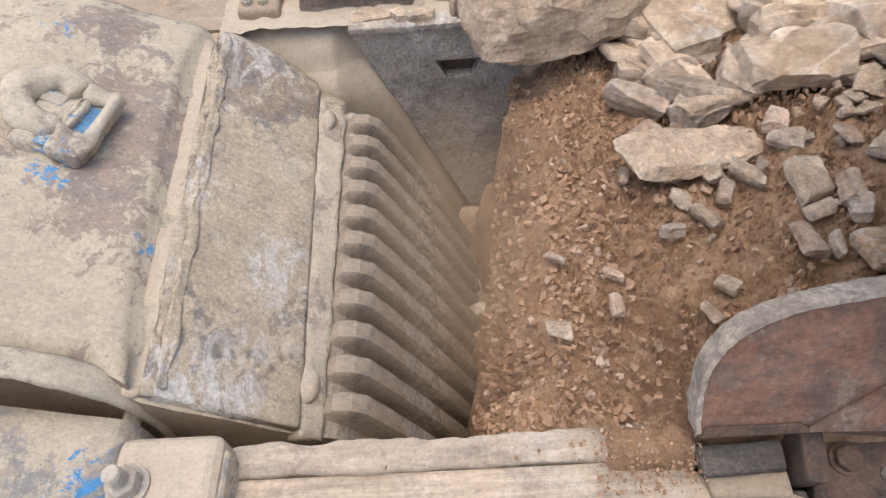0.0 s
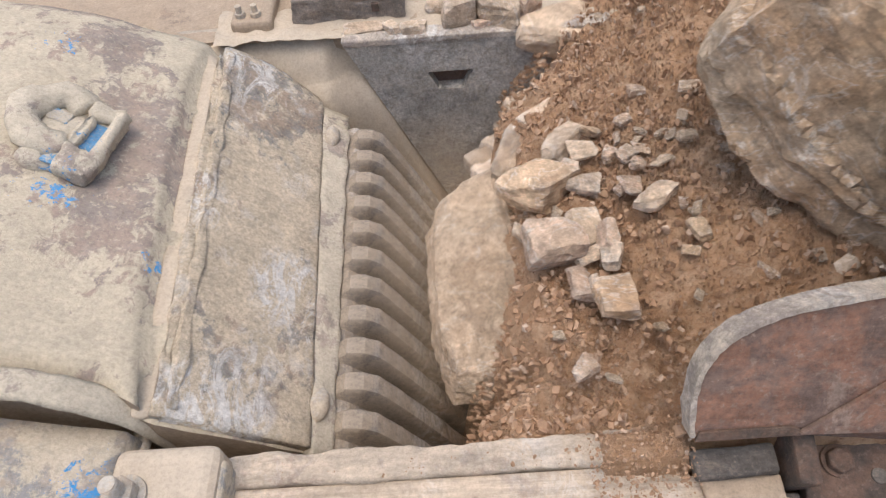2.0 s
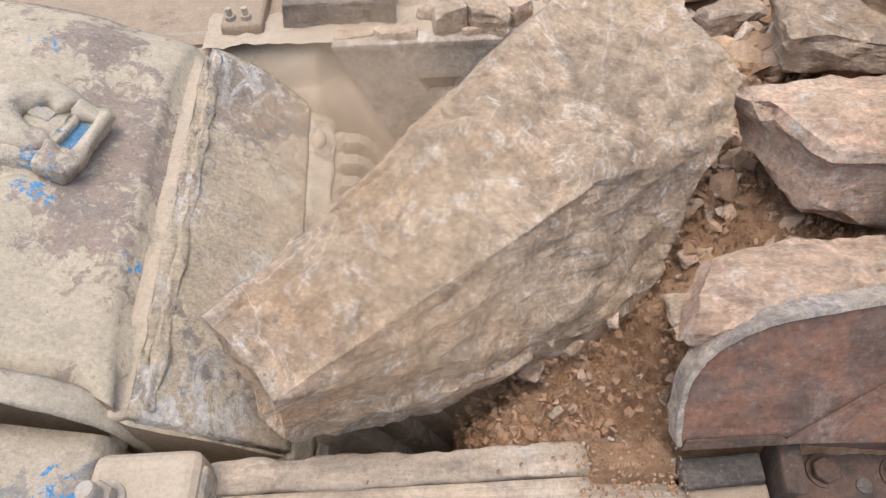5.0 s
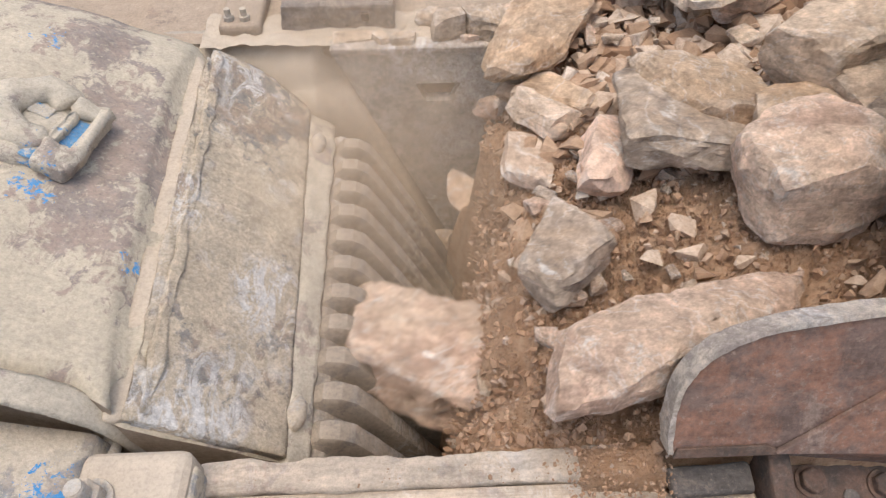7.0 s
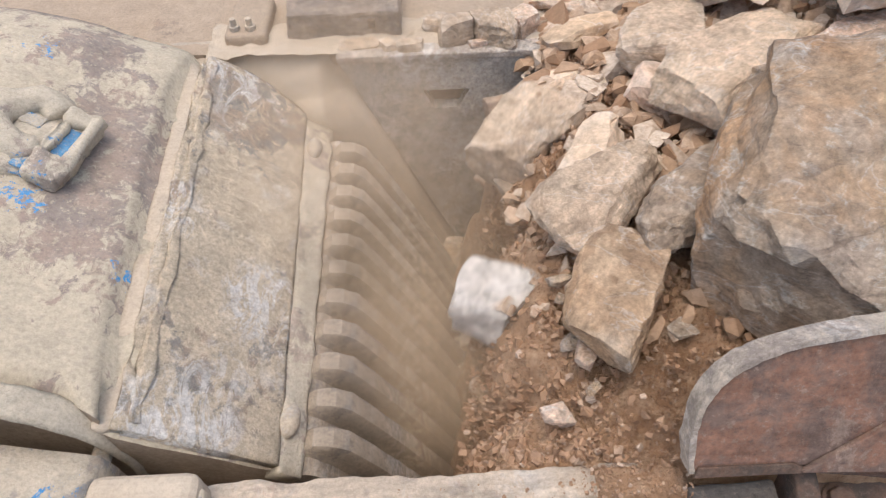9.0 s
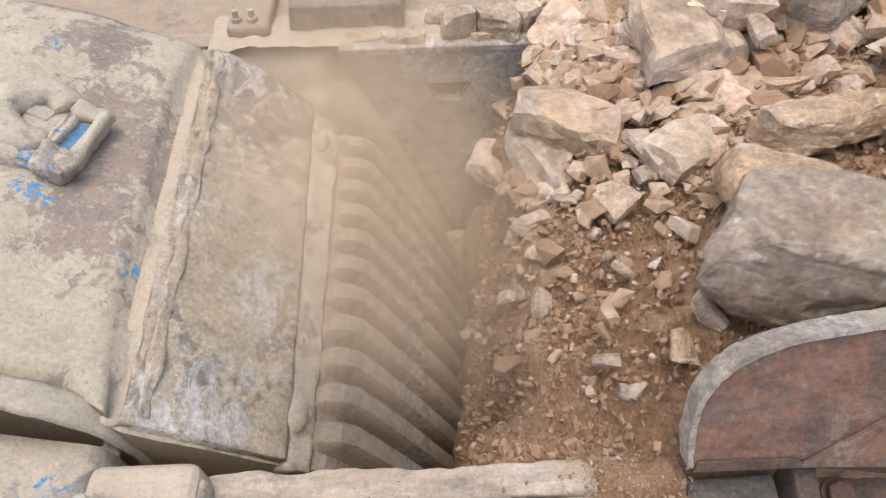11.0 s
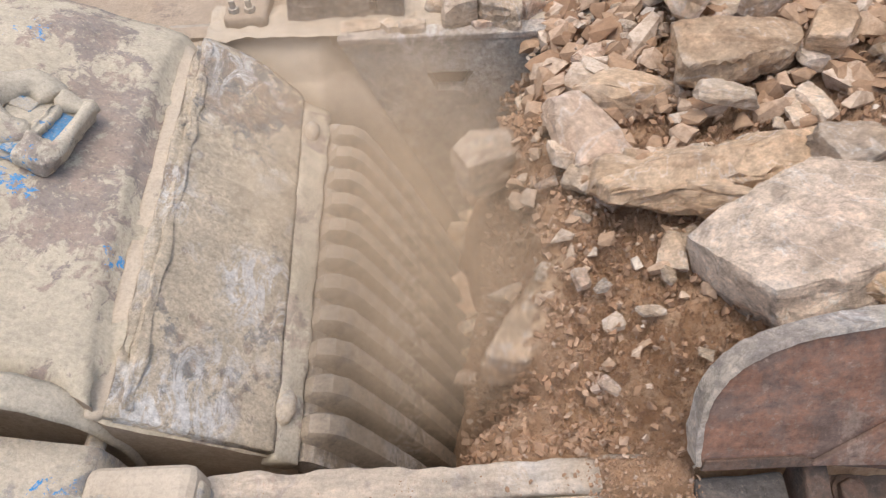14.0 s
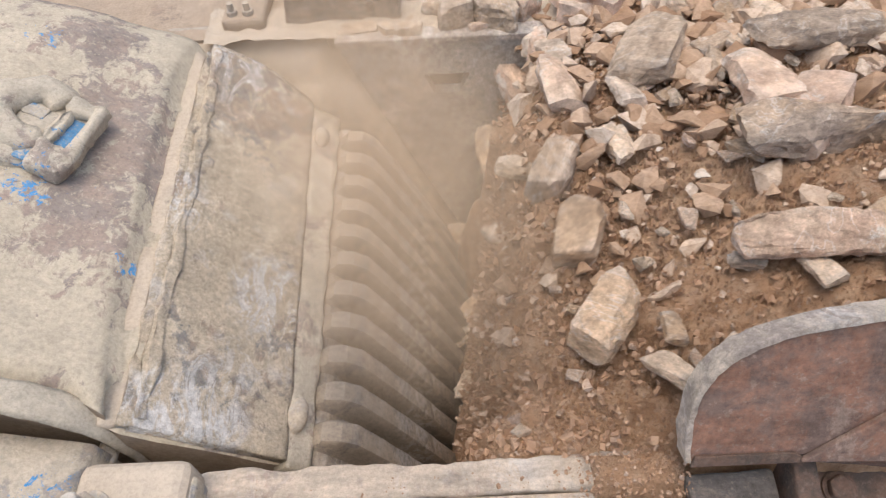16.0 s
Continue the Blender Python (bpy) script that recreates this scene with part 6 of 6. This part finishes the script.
    slide(ROCKS[45], [  # cream rock
        (0, 1.917, 1.324, 0.395, -7.2, 0, 52.8),
        (7, 0.62, 0.923, 0.124, -7.2, 0, 53.2),
        (7.6, 0.437, 0.914, 0.084, -7.2, 0, 62.5),
        (8, 0.334, 0.851, 0.04, -7.2, 0, 67.4),
        (8.2, 0.237, 0.876, -0.1, -12.0, 0, 73.3),
        (8.4, 0.087, 1.073, -0.5, -15.6, 10, 77.5),
        (8.8, 0, 1.3, -1.4, -28.6, 46, 77.7),
        (16, 0, 1.3, -1.45, -29.3, 48, 77.9),
    ])
    slide(ROCKS[46], [  # pink rock
        (0, 2.377, 1.6, 0.516, -7.2, 0, 43.8),
        (7, 0.786, 1.456, 0.171, -7.2, 0, 46.9),
        (8, 0.449, 1.171, 0.107, -7.2, 0, 50.5),
        (8.3, 0.333, 1.192, 0, -7.2, 0, 53.3),
        (8.5, 0.188, 1.341, -0.3, -12.7, 2, 54.3),
        (8.8, 0, 1.3, -1.3, -27.1, 42, 54.5),
        (16, 0, 1.3, -1.35, -27.8, 44, 54.2),
    ])
    slide(ROCKS[47], [  # cream rock
        (0, 1.903, 0.934, 0.414, -7.2, 0, 22.1),
        (10.2, 1.1, 0.994, 0.235, -7.2, 0, 25.4),
        (12.3, 0.63, 0.688, 0.143, -7.2, 0, 23.6),
        (12.5, 0.591, 0.675, 0.135, -7.2, 0, 23.9),
        (13, 0.481, 0.652, 0.111, -7.2, 0, 23.3),
        (13.5, 0.327, 0.614, 0.079, -7.2, 0, 29.1),
        (13.8, 0.191, 0.671, -0.15, -12.0, 0, 38.8),
        (14.1, 0.084, 0.972, -0.9, -21.4, 26, 49.2),
        (14.5, 0, 1.218, -1.4, -28.6, 46, 49.3),
        (16, 0, 1.247, -1.45, -29.3, 48, 49.6),
    ])
    slide(ROCKS[48], [  # tan boulder
        (0, 2.112, 1.102, 0.463, -7.2, 0, -21.4),
        (10.2, 1.284, 0.987, 0.285, -7.2, 0, -19),
        (12.5, 0.744, 0.897, 0.169, -7.2, 0, -15.4),
        (13, 0.663, 0.883, 0.152, -7.2, 0, -14.4),
        (13.5, 0.565, 0.868, 0.131, -7.2, 0, -10.2),
        (14, 0.42, 0.771, 0.102, -7.2, 0, -18),
        (14.3, 0.274, 0.777, -0.02, -7.2, 0, 20.6),
        (14.5, 0.146, 0.94, -0.4, -14.2, 6, 41.3),
        (14.9, 0, 1.3, -1.4, -28.6, 46, 51.2),
        (16, 0, 1.3, -1.45, -29.3, 48, 50.9),
    ])


motions()
